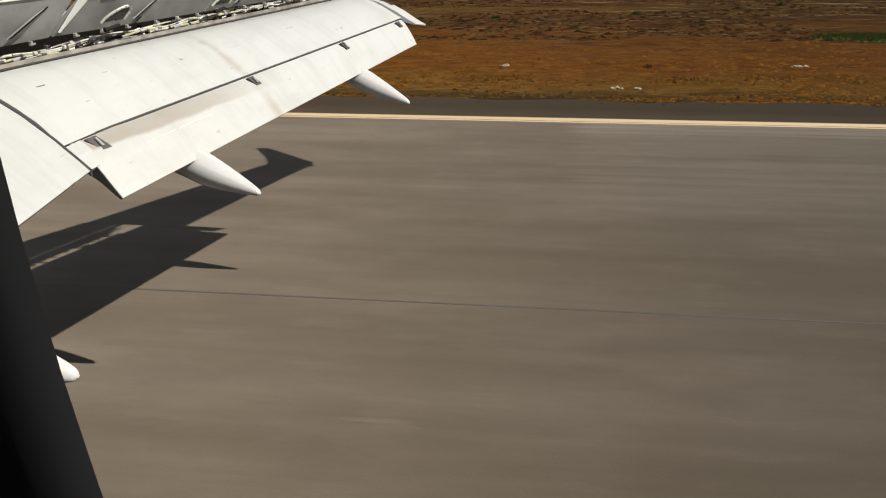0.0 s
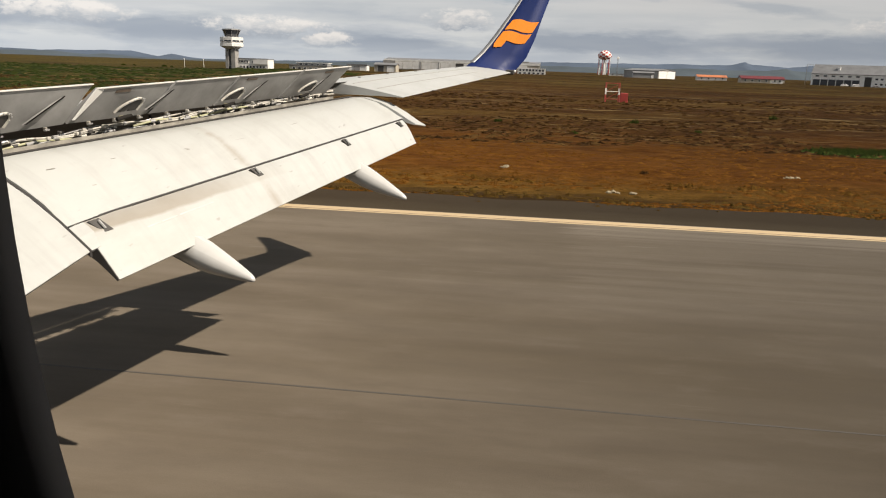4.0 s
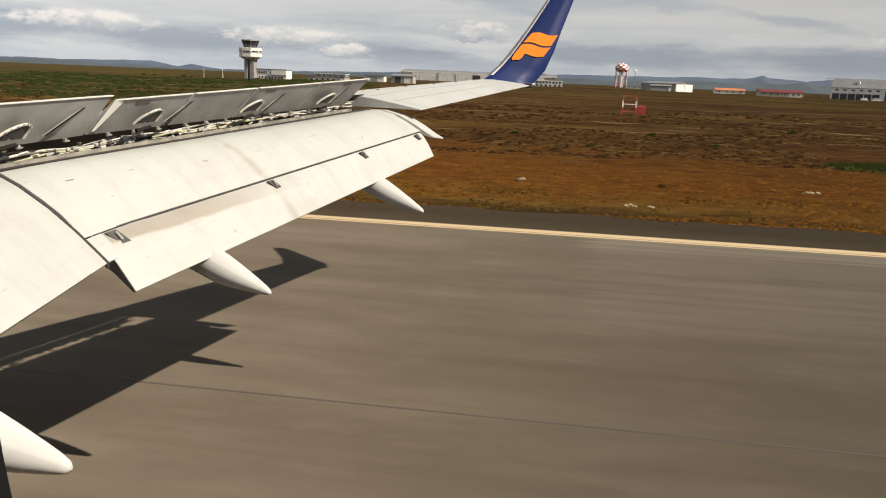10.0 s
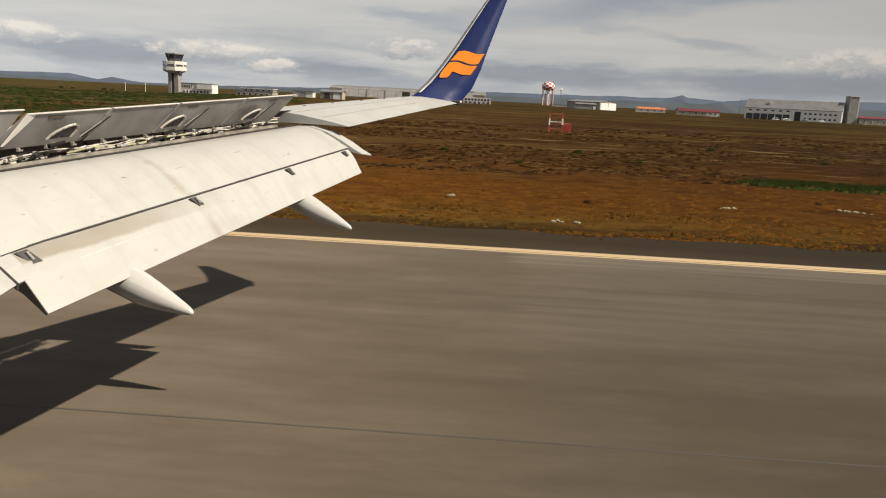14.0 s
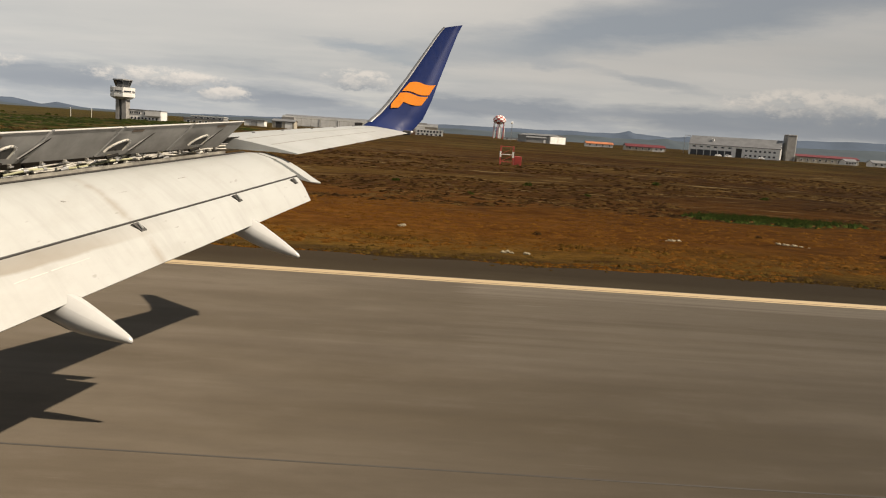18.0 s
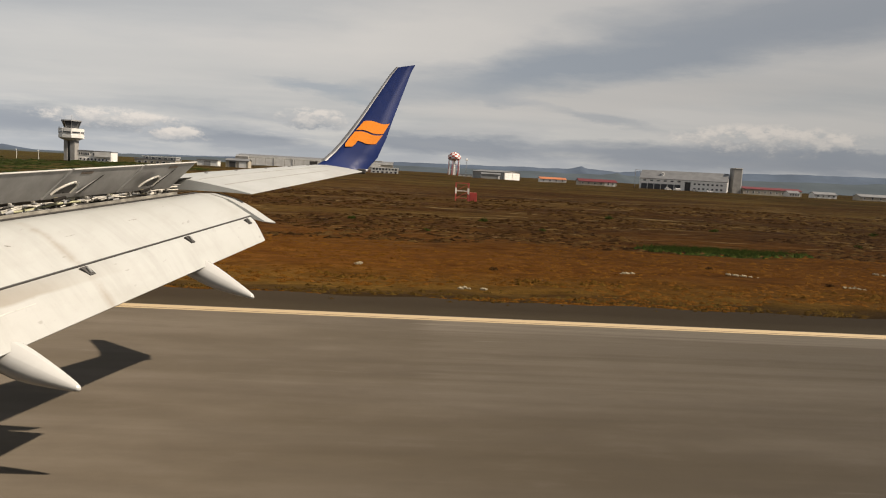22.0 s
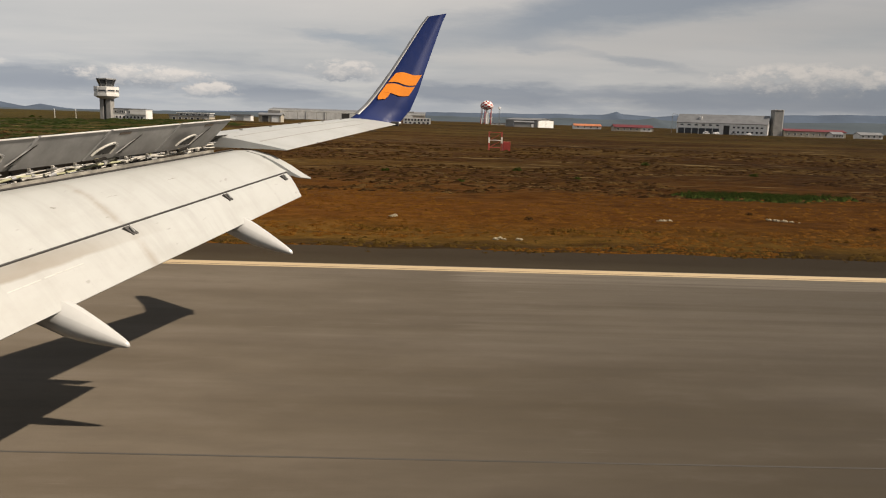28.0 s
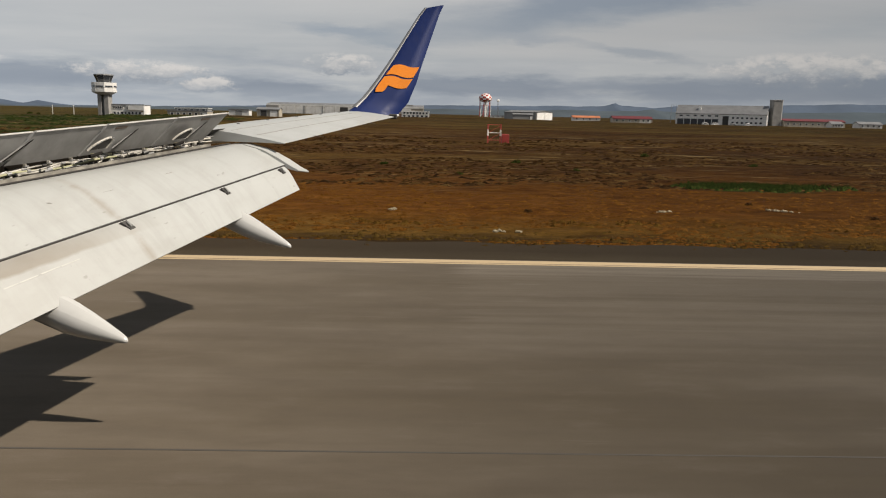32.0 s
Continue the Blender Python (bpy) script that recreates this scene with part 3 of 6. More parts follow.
def add_rod(bm, a, b, ra, rb=None, sides=8):
    a, b = Vector(a), Vector(b)
    span = b - a
    m = Matrix.Translation((a + b) / 2) @ span.to_track_quat("Z", "Y").to_matrix().to_4x4()
    bmesh.ops.create_cone(bm, cap_ends=True, segments=sides, radius1=ra, radius2=ra if rb is None else rb, depth=span.length, matrix=m)
    return bm


def rod(a, b, ra, rb=None, sides=8):
    return add_rod(bmesh.new(), a, b, ra, rb, sides)


def loft(rings, closed=True, caps=True):
    """Joins rings of points, each of the same length, into one skin."""
    bm = bmesh.new()
    rows = [[bm.verts.new(p) for p in ring] for ring in rings]
    count = len(rows[0])
    for a, b in zip(rows, rows[1:]):
        for i in range(count if closed else count - 1):
            j = (i + 1) % count
            bm.faces.new((a[i], a[j], b[j], b[i]))
    if closed and caps:
        for ring in (rings[0][::-1], rings[-1]):
            bm.faces.new([bm.verts.new(p) for p in ring]).smooth = False
    bmesh.ops.recalc_face_normals(bm, faces=bm.faces)
    return bm


def between(table, y):
    """Piecewise linear values over y."""
    for (y0, *a), (y1, *b) in zip(table, table[1:]):
        if y <= y1 or (y1, *b) == tuple(table[-1]):
            k = (y - y0) / (y1 - y0)
            return [p + (q - p) * k for p, q in zip(a, b)]


def pipe(points, radius, name, mat, parent, label="", sides=6):
    """A bent tube along points."""
    rings = []
    points = [Vector(p) for p in points]
    for i, p in enumerate(points):
        way_on = (points[min(i + 1, len(points) - 1)] - points[max(i - 1, 0)]).normalized()
        side = way_on.orthogonal().normalized()
        up = way_on.cross(side)
        rings.append([p + radius * (math.cos(a) * side + math.sin(a) * up) for a in (2 * math.pi * j / sides for j in range(sides))])
    for i in range(1, len(rings)):
        best = min(range(sides), key=lambda s: (rings[i][s] - rings[i - 1][0]).length)
        rings[i] = rings[i][best:] + rings[i][:best]
        if (rings[i][1] - rings[i - 1][1]).length > (rings[i][-1] - rings[i - 1][1]).length:
            rings[i] = [rings[i][0]] + rings[i][1:][::-1]
    return part(name, loft(rings), mat, parent, label, smooth=True)


# ---- the ground ----
EDGE_Y = 27.05          # the painted line along the runway's border
VERGE_Y = 31.6          # where the asphalt ends
WEST, EAST = -700.0, 1700.0


def rise(x, y):
    """The height of the heath: level by the runway, then a gentle swell with hummocks."""
    if y < VERGE_Y:
        return -0.05
    d = y - VERGE_Y
    swell = (1.1 + 0.5 * max(0.0, min(1.0, (-40 - x) / 160))) * (1 - math.exp(-max(0.0, d - 60) / 260.0))
    rolls = 1.1 * min(1.0, d / 90.0) * noise.noise(Vector((x * 0.012, y * 0.016, 3.3)))
    bumps = 0.16 * min(1.0, d / 5.0) * noise.noise(Vector((x * 0.16, y * 0.22, 1.7)))
    bumps += 0.10 * min(1.0, d / 2.0) * noise.noise(Vector((x * 0.55, y * 0.6, 8.1)))
    # ahead of the wing the land falls away behind a low crest
    ahead = max(0.0, min(1.0, (-110 - x) / 90))
    ahead *= ahead * (3 - 2 * ahead)
    fall = ahead * (1.9 * min(1.0, d / 380.0) + 0.012 * max(0.0, min(d, 780.0) - 430.0))
    return swell + rolls * (1 - 0.6 * ahead) + bumps - 0.04 - fall


def steps(*spans):
    out = []
    for start, end, count in spans:
        out += [start + (end - start) * i / count for i in range(count)]
    return out + [spans[-1][1]]


xs = steps((-4600, -700, 14), (-700, -120, 60), (-120, 120, 260), (120, 700, 80), (700, 1800, 50), (1800, 4600, 12))
ys = steps((-4600, -300, 10), (-300, -40, 8), (-40, VERGE_Y - 0.6, 4), (VERGE_Y - 0.6, 60, 64), (60, 140, 80), (140, 420, 90), (420, 1300, 60), (1300, 4600, 20))
bm = bmesh.new()
grid = [[bm.verts.new((x, y, rise(x, y))) for x in xs] for y in ys]
for a, b in zip(grid, grid[1:]):
    for i in range(len(xs) - 1):
        bm.faces.new((a[i], a[i + 1], b[i + 1], b[i]))
ground = part("ground", bm, "heath", smooth=True)
tagged(ground, "rust-brown heath and green grass beside a runway", "ground", kind="structure")

bm = box((WEST, -30.0, -0.3), (EAST, EDGE_Y + 0.47, 0.0))
runway = tagged(part("runway", bm, "runway"), "worn grey-brown asphalt runway with streaks", "runway", kind="structure")
bm = bmesh.new()
# the shoulder, with a ragged outer border
outer = [(x, VERGE_Y + 0.5 * noise.noise(Vector((x * 0.35, 0, 0))) + 0.5 * noise.noise(Vector((x * 0.07, 4, 0)))) for x in steps((WEST, -80, 200), (-80, 80, 320), (80, EAST, 400))]
rows = [[bm.verts.new((x, EDGE_Y + 0.47, 0.0)) for x, y in outer], [bm.verts.new((x, y - 0.5, -0.005)) for x, y in outer], [bm.verts.new((x, y, -0.09)) for x, y in outer]]
for a, b in zip(rows, rows[1:]):
    for i in range(len(outer) - 1):
        bm.faces.new((a[i], a[i + 1], b[i + 1], b[i]))
shoulder = tagged(part("road_shoulder", bm, "shoulder", smooth=True), "dark ragged asphalt shoulder along the runway", "road shoulder", kind="structure")


def strip(name, x0, x1, y0, y1, mat, label, z=0.005):
    """Paint on the runway: a thin film."""
    return tagged(part(name, box((x0, y0, z - 0.004), (x1, y1, z)), mat), label, "runway marking", kind="structure")


strip("edge_line", WEST, EAST, EDGE_Y - 0.12, EDGE_Y + 0.36, "edge_paint", "worn cream-orange edge line painted along the runway")
strip("edge_line", WEST, EAST, EDGE_Y - 0.36, EDGE_Y - 0.19, "edge_paint", "narrow orange companion of the edge line")

# ---- the wing: stations over y, each x (aft) and z ----
Y_TIP, Y_AIL, Y_IN, Y_ROOT = 19.3, 14.45, 8.2, 1.7
LEAD = [(1.7, -11.8, 3.1), (8.4, -7.6, 3.95), (14.4, -4.3, 4.52), (19.3, -1.85, 4.93)]
HINGE = [(1.7, -8.0, 3.55), (8.4, -5.62, 4.06), (13.9, -3.55, 4.53), (14.5, -3.33, 4.58)]
TRAIL = [(14.3, -2.345, 4.463), (18.4, -1.03, 4.83), (19.3, -0.68, 4.92)]
COVE = [(1.7, -7.6, 3.38), (8.5, -5.37, 3.955), (13.9, -3.35, 4.40), (14.4, -3.16, 4.44)]
SLOT = [(1.7, -5.67, 2.52), (8.5, -4.56, 3.355), (14.2, -2.315, 4.112), (14.4, -2.235, 4.142)]
AFT = [(8.3, -4.14, 2.78), (14.3, -2.02, 3.73)]

wing = thing("aircraft_wing", label="white aeroplane wing with lowered flaps and raised spoilers", category="wing")


def outer_section(y):
    lx, lz = between(LEAD, y)
    tx, tz = between(TRAIL, y)
    crest = between([(14.3, 4.66), (15.7, 4.79), (18.7, 5.0), (19.3, 5.03)], y)[0]
    c = tx - lx
    top = [(0.0, 0.0), (0.03, 0.45), (0.1, 0.75), (0.25, 0.97), (0.4, 1.0), (0.6, 0.76), (0.8, 0.4), (1.0, 0.0)]
    line = lambda k: lz + (tz - lz) * k
    lift = crest - line(0.4)
    upper = [(lx + c * k, y, line(k) + lift * h) for k, h in top]
    lower = [(lx + c * k, y, line(k) - lift * h * (0.8 if k < 0.3 else 0.12)) for k, h in top[1:-1]][::-1]
    return upper + [(tx, y, tz - 0.012)] + lower


def crisp(section, i):
    """The section with two more points close to its rear edge at i, so that the edge shades sharply."""
    v = [Vector(p) for p in section]
    return v[:i] + [v[i - 1].lerp(v[i], 0.96), v[i], v[i + 1], v[i + 1].lerp(v[i + 2], 0.04)] + v[i + 2:]


part("outer_wing", loft([crisp(outer_section(y), 7) for y in steps((14.3, 19.3, 10))]), "wing", wing, "white painted outer wing skin", smooth=True)


def inner_section(y):
    lx, lz = between(LEAD, y)
    hx, hz = between(HINGE, y)
    t = 0.11 * (hx - lx) + 0.16
    c = hx - lx
    upper = [(lx, y, lz), (lx + 0.04 * c, y, lz + 0.4 * t), (lx + 0.2 * c, y, lz + 0.85 * t * 0.8), (lx + 0.55 * c, y, (lz + hz) / 2 + 0.9 * t * 0.7), (hx, y, hz)]
    hx, hz = hx - 0.40, hz - 0.02
    upper[-1] = (hx, y, hz)
    lower = [(hx, y, hz - 0.11), (hx - 0.62, y, hz - 0.46), (lx + 0.2 * c, y, lz - 0.75 * t), (lx + 0.04 * c, y, lz - 0.35 * t)]
    return upper + lower


part("inner_wing", loft([inner_section(y) for y in steps((1.0, 2.2, 12), (2.2, 14.28, 12))]), "wing", wing, "white painted inner wing box", smooth=False)


def main_flap_section(y, end=0.0):
    cx_, cz = between(COVE, y)
    sx, sz = between(SLOT, y)
    if end:
        ex, ez = between([(14.2, -2.10, 4.03), (14.4, -1.95, 4.0)], y)
        sx, sz = ex, ez
    dx, dz = sx - cx_, sz - cz
    ln = math.hypot(dx, dz)
    nx, nz = -dz / ln, dx / ln
    ks = [(-0.06, -0.10), (-0.03, -0.03), (0.0, 0.0), (0.2, 0.075), (0.45, 0.095), (0.7, 0.06), (0.88, 0.018), (1.0, 0.0)]
    upper = [(cx_ + dx * k + nx * h * ln, y, cz + dz * k + nz * h * ln) for k, h in ks]
    lower = [(cx_ + dx * k - nx * h * ln, y, cz + dz * k - nz * h * ln) for k, h in ((1.0, 0.02), (0.7, 0.05), (0.35, 0.13), (0.05, 0.2), (-0.04, 0.16))]
    return upper + lower


part("flap_tip", loft([crisp(main_flap_section(y, 1.0), 7) for y in (14.2, 14.3, 14.4)]), "wing", wing, "white outer end of the flap", smooth=True)


def aft_flap_section(y, grow=0.0):
    sx, sz = between(SLOT, y)
    ax, az = between(AFT, y)
    sx, sz = sx + 0.012, sz - 0.022
    dx, dz = ax - sx, az - sz
    ln = math.hypot(dx, dz)
    nx, nz = -dz / ln, dx / ln
    ks = [(-0.15, -0.08), (0.0, 0.0), (0.2, 0.05), (0.5, 0.05), (0.8, 0.02), (1.0, 0.0)]
    upper = [(sx + dx * k + nx * h * ln, y, sz + dz * k + nz * h * ln) for k, h in ks]
    lower = [(sx + dx * k - nx * h * ln, y, sz + dz * k - nz * h * ln) for k, h in ((1.0, 0.03), (0.6, 0.08), (0.2, 0.2), (-0.1, 0.2))]
    return upper + lower


aft_flap = part("aft_flap", loft([crisp(aft_flap_section(y), 5) for y in steps((8.3, 14.16, 8))]), "flap_grime", wing, "white rear flap panel with grime", smooth=True)


def inboard_flap_section(y):
    cx_, cz = between(COVE, y)
    tx, tz = between([(1.7, -4.45, 2.1), (7.4, -4.38, 2.96), (8.14, -4.335, 3.10)], y)
    dx, dz = tx - cx_, tz - cz
    ln = math.hypot(dx, dz)
    nx, nz = -dz / ln, dx / ln
    ks = [(-0.04, -0.07), (0.0, 0.0), (0.2, 0.035), (0.45, 0.048), (0.7, 0.036), (0.9, 0.013), (1.0, 0.0)]
    upper = [(cx_ + dx * k + nx * h * ln, y, cz + dz * k + nz * h * ln) for k, h in ks]
    lower = [(cx_ + dx * k - nx * h * ln, y, cz + dz * k - nz * h * ln) for k, h in ((1.0, 0.02), (0.7, 0.05), (0.3, 0.13), (-0.03, 0.16))]
    return upper + lower


part("inboard_flap", loft([crisp(inboard_flap_section(y), 6) for y in steps((1.9, 8.14, 8))]), "wing", wing, "white inboard flap panel", smooth=True)



def flush_end(y):
    """The outboard flap's section where it meets the inboard flap: its skin drawn down to the neighbour's."""
    skin = sorted((p[0], p[2]) for p in inboard_flap_section(8.14)[1:7])
    out = [Vector((p[0], y, p[2])) for p in main_flap_section(y)]
    for p in out[2:7]:
        p.z = min(p.z, between(skin, p.x)[0] + 0.004)
    return out


outboard_rings = [crisp(flush_end(8.2), 7)] + [crisp(main_flap_section(y), 7) for y in [8.75] + steps((9.0, 14.2, 9))]
outboard_flap = part("outboard_flap", loft(outboard_rings), "wing", wing, "white outboard flap panel", smooth=True)

# spoilers, raised, seen from behind and below
SPOIL_LOW = [(1.7, -8.02, 3.66), (9.3, -5.13, 4.325), (13.9, -3.47, 4.60)]
SPOIL_TOP = [(1.7, -7.76, 4.12), (9.35, -4.90, 4.62), (14.0, -3.16, 4.94)]


def spoiler(y0, y1, lift=0.0):
    rings = []
    for y, shift in ((y0, 0.1), (y1, 0.1)):
        bx, bz = between(SPOIL_LOW, y)
        tx, tz = between(SPOIL_TOP, y + shift)
        down = Vector((tx - bx, 0, tz - bz)).normalized()
        a = Vector((bx, y, bz)) - 0.12 * down
        b = Vector((tx, y + shift, tz + lift))
        thick = Vector((-0.05, 0, 0.03))
        rings.append([a, b, b + thick * 0.35, a + thick])
    return part("spoiler", loft(rings), "spoiler", wing, "grey underside of a raised spoiler panel")


def spoiler_trim(y0, y1, lift=0.0):
    """The pale rear edge and the hinge lugs of one raised spoiler."""
    ends = []
    for y in (y0, y1):
        tx, tz = between(SPOIL_TOP, y + 0.1)
        ends.append(Vector((tx + 0.006, y + 0.1, tz + lift)))
    part("spoiler_rim", rod(ends[0], ends[1], 0.009, None, 6), "rim", wing, "pale rear edge of a spoiler")
    for i in range(3):
        y = y0 + (y1 - y0) * (0.18 + 0.32 * i)
        bx, bz = between(SPOIL_LOW, y)
        foot = Vector((bx + 0.0, y, bz - 0.10))
        part("hinge_lug", box(foot + Vector((-0.02, -0.016, -0.03)), foot + Vector((0.02, 0.016, 0.02)), 0.006), "pipe" if i % 2 else "rail", wing, "small hinge lug")
        part("hinge_pin", rod(foot + Vector((0.02, -0.04, -0.01)), foot + Vector((0.02, 0.04, -0.01)), 0.011, None, 6), "bare", wing)


for y0, y1 in ((12.72, 13.88), (11.42, 12.68), (10.35, 11.38), (9.27, 10.31)):
    spoiler_trim(y0, y1)
for y0, y1 in ((7.7, 9.23), (6.3, 7.66)):
    spoiler_trim(y0, y1, 0.05)
for y0, y1 in ((12.72, 13.88), (11.42, 12.68), (10.35, 11.38), (9.27, 10.31)):
    spoiler(y0, y1)
for y0, y1 in ((7.7, 9.23), (6.3, 7.66), (5.0, 6.26)):
    spoiler(y0, y1, 0.05)

# cove: a dark sheet closing the bay below the spoilers, shade in its colour
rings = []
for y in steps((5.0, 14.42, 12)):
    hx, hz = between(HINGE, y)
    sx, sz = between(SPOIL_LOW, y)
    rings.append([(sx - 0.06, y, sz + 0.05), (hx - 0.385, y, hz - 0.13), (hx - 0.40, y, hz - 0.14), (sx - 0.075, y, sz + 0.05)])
part("cove", loft(rings), "cable", wing, "dark sheet for the shade in the bay behind the rear spar")

# flap track fairings
def fairing(tip, start, radius, tall):
    """A straight tapered pod with a flat spine, crisp shoulders and a round keel, on a narrower grey carrier under the flap."""
    tip, start = Vector(tip), Vector(start)
    half = [(0.26, 1.0), (0.31, 0.985), (0.76, 0.46), (0.81, 0.40), (0.99, -0.12), (0.88, -0.58), (0.52, -0.92)]
    outline = half + [(0.0, -1.02)] + [(-u, v) for u, v in half[::-1]]
    rings = []
    for k, r in ((-0.4, 0.9), (-0.3, 0.98), (0.1, 1.0), (0.3, 0.90), (0.5, 0.73), (0.7, 0.53), (0.85, 0.36), (0.94, 0.245), (0.985, 0.16), (1.0, 0.06)):
        p = start.lerp(tip, k)
        rings.append([(p.x, p.y + u * r * radius, p.z + v * r * tall) for u, v in outline])
    pod = part("flap_track_fairing", loft(rings), "fairing", wing, "glossy white pointed flap track fairing", smooth=True)
    # the carrier's grey holds the shade that lies under the flap
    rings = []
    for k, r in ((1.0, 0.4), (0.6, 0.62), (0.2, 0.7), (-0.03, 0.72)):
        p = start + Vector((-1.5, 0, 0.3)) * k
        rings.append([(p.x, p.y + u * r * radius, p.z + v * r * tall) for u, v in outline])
    part("carrier", loft(rings), "under", pod, "front of the fairing, its shade put into the grey", smooth=True)
    return pod


fairing((-3.09, 9.27, 2.58), (-3.87, 9.42, 2.85), 0.185, 0.19)
fairing((-1.94, 12.55, 3.03), (-2.73, 12.64, 3.38), 0.15, 0.18)
fairing((-3.35, 6.0, 2.16), (-4.6, 5.98, 2.50), 0.27, 0.30)

# winglet
WL_TRAIL = [(19.3, -0.68, 4.92), (19.42, -0.60, 5.0), (19.56, -0.40, 5.25), (19.7, -0.22, 5.7), (19.9, -0.10, 6.12), (20.42, 0.30, 7.36), (20.5, 0.40, 7.58)]
WL_LEAD = [(18.9, -1.80, 4.97), (19.15, -1.62, 5.12), (19.38, -1.38, 5.38), (19.6, -1.12, 5.76), (19.85, -0.84, 6.2), (20.44, -0.17, 7.34), (20.5, -0.06, 7.48)]
rings = []
for (ty, tx, tz), (ly, lx, lz) in zip(WL_TRAIL, WL_LEAD):
    lead_p, trail_p = Vector((lx, ly, lz)), Vector((tx, ty, tz))
    chord = trail_p - lead_p
    side = Vector((0, 0.85, -0.5)).normalized() if lz < 5.3 else Vector((0, 0.97, -0.2)).normalized()
    thick = 0.055 * chord.length
    rings.append([lead_p + chord * k + side * thick * h for k, h in ((0, 0), (0.06, -0.8), (0.25, -1.0), (0.6, -0.7), (1, -0.1), (1, 0.1), (0.6, 0.7), (0.25, 1.0), (0.06, 0.8))])
part("winglet", loft(rings), "blue", wing, "dark blue blended winglet", smooth=True)

# ---- the cabin round the camera ----
fuselage = thing("aircraft_fuselage", label="grey cabin lining with one rounded window opening", category="fuselage")
W0, W1, Z0, Z1 = -0.5, 0.5, 4.20, 5.60     # the panel that holds the window
CZ, RY, RZ = 4.6, 1.86, 2.0
angles = [math.radians(a) for a in range(0, 360, 12)]


def shell(x0, x1, a0, a1, count=24):
    rings_ = []
    for x in (x0, x1):
        rings_.append([(x, RY * math.cos(a), CZ + RZ * math.sin(a)) for a in (a0 + (a1 - a0) * i / count for i in range(count + 1))])
    return loft(rings_, closed=False)


lo, hi = math.asin((Z0 - CZ) / RZ), math.asin((Z1 - CZ) / RZ)
for name, x0, x1, a0, a1 in (("shell_front", -22, W0, 0, 2 * math.pi), ("shell_rear", W1, 18, 0, 2 * math.pi), ("shell_middle", W0, W1, hi, 2 * math.pi + lo)):
    ob = part(name, shell(x0, x1, a0, a1), "cabin", fuselage, smooth=True)
    solid = ob.modifiers.new("thickness", "SOLIDIFY")
    solid.thickness, solid.offset = 0.08, 0
RY, RZ = RY + 0.055, RZ + 0.055
for x0, x1, a0, a1 in ((-22, W0, 0, 2 * math.pi), (W1, 18, 0, 2 * math.pi), (W0, W1, hi, 2 * math.pi + lo)):
    part("outer_skin", shell(x0, x1, a0, a1, 48), "fairing", fuselage, "white painted outer skin", smooth=True)
RY, RZ = RY - 0.055, RZ - 0.055
for x in (-22, 18):
    part("bulkhead", loft([[(x + d, RY * math.cos(a), CZ + RZ * math.sin(a)) for a in angles] for d in (0, 0.1)]), "cabin", fuselage)
# window panel: flared rounded opening
WX0, WX1, WZ0, WZ1, WR, WB = -0.268, 0.282, 4.45, 5.38, 0.27, 0.52     # WB: how high the lower corners reach


def rounded(x0, x1, z0, z1, r, y, rb=0.001, count=24):
    """An opening with round upper corners and lower corners that are drawn out upwards."""
    pts = []
    for cx_, cz, a0, up in ((x1 - r, z1 - r, 0, r), (x0 + r, z1 - r, 90, r), (x0 + r, z0 + rb, 180, rb), (x1 - r, z0 + rb, 270, rb)):
        pts += [(cx_ + r * math.cos(radians(a0 + 90 * i / count)), y, cz + up * math.sin(radians(a0 + 90 * i / count))) for i in range(count + 1)]
    return pts


rings = [rounded(W0, W1, Z0, Z1, 0.001, 1.80)]
for grow, y in ((0.15, 1.80), (0.11, 1.75), (0.03, 1.69), (0.0, 1.665), (0.005, 1.65), (0.03, 1.64)):
    rings.append(rounded(WX0 - grow, WX1 + grow, WZ0 - grow, WZ1 + grow, WR + grow, y, WB + grow))
rings += [rounded(W0, W1, Z0, Z1, 0.001, 1.63), rounded(W0, W1, Z0, Z1, 0.001, 1.80)]
part("window_panel", loft(rings, caps=False), "cabin", fuselage, "dark rounded window surround", smooth=True)


# ---- wing details ----
def on_flap(y, k, out=0.0):
    """A point on the upper skin of the outboard flap: k runs from its front to the slot."""
    section = main_flap_section(y)
    ks = [-0.12, -0.05, 0.0, 0.2, 0.45, 0.7, 0.88, 1.0]
    for i in range(len(ks) - 1):
        if k <= ks[i + 1] or i == len(ks) - 2:
            f = (k - ks[i]) / (ks[i + 1] - ks[i])
            p = Vector(section[i]).lerp(Vector(section[i + 1]), f)
            return p + Vector((0.35, 0, 0.94)) * out
    return Vector(section[-1])


# dark slot between the two flap panels
rings = []
for y in steps((8.32, 14.18, 12)):
    sx, sz = between(SLOT, y)
    rings.append([(sx - 0.006, y, sz - 0.03), (sx - 0.003, y, sz + 0.004), (sx + 0.008, y, sz - 0.006), (sx + 0.008, y, sz - 0.05)])
part("slot_seal", loft(rings), "seal", wing, "thin black gap between the flap panels")

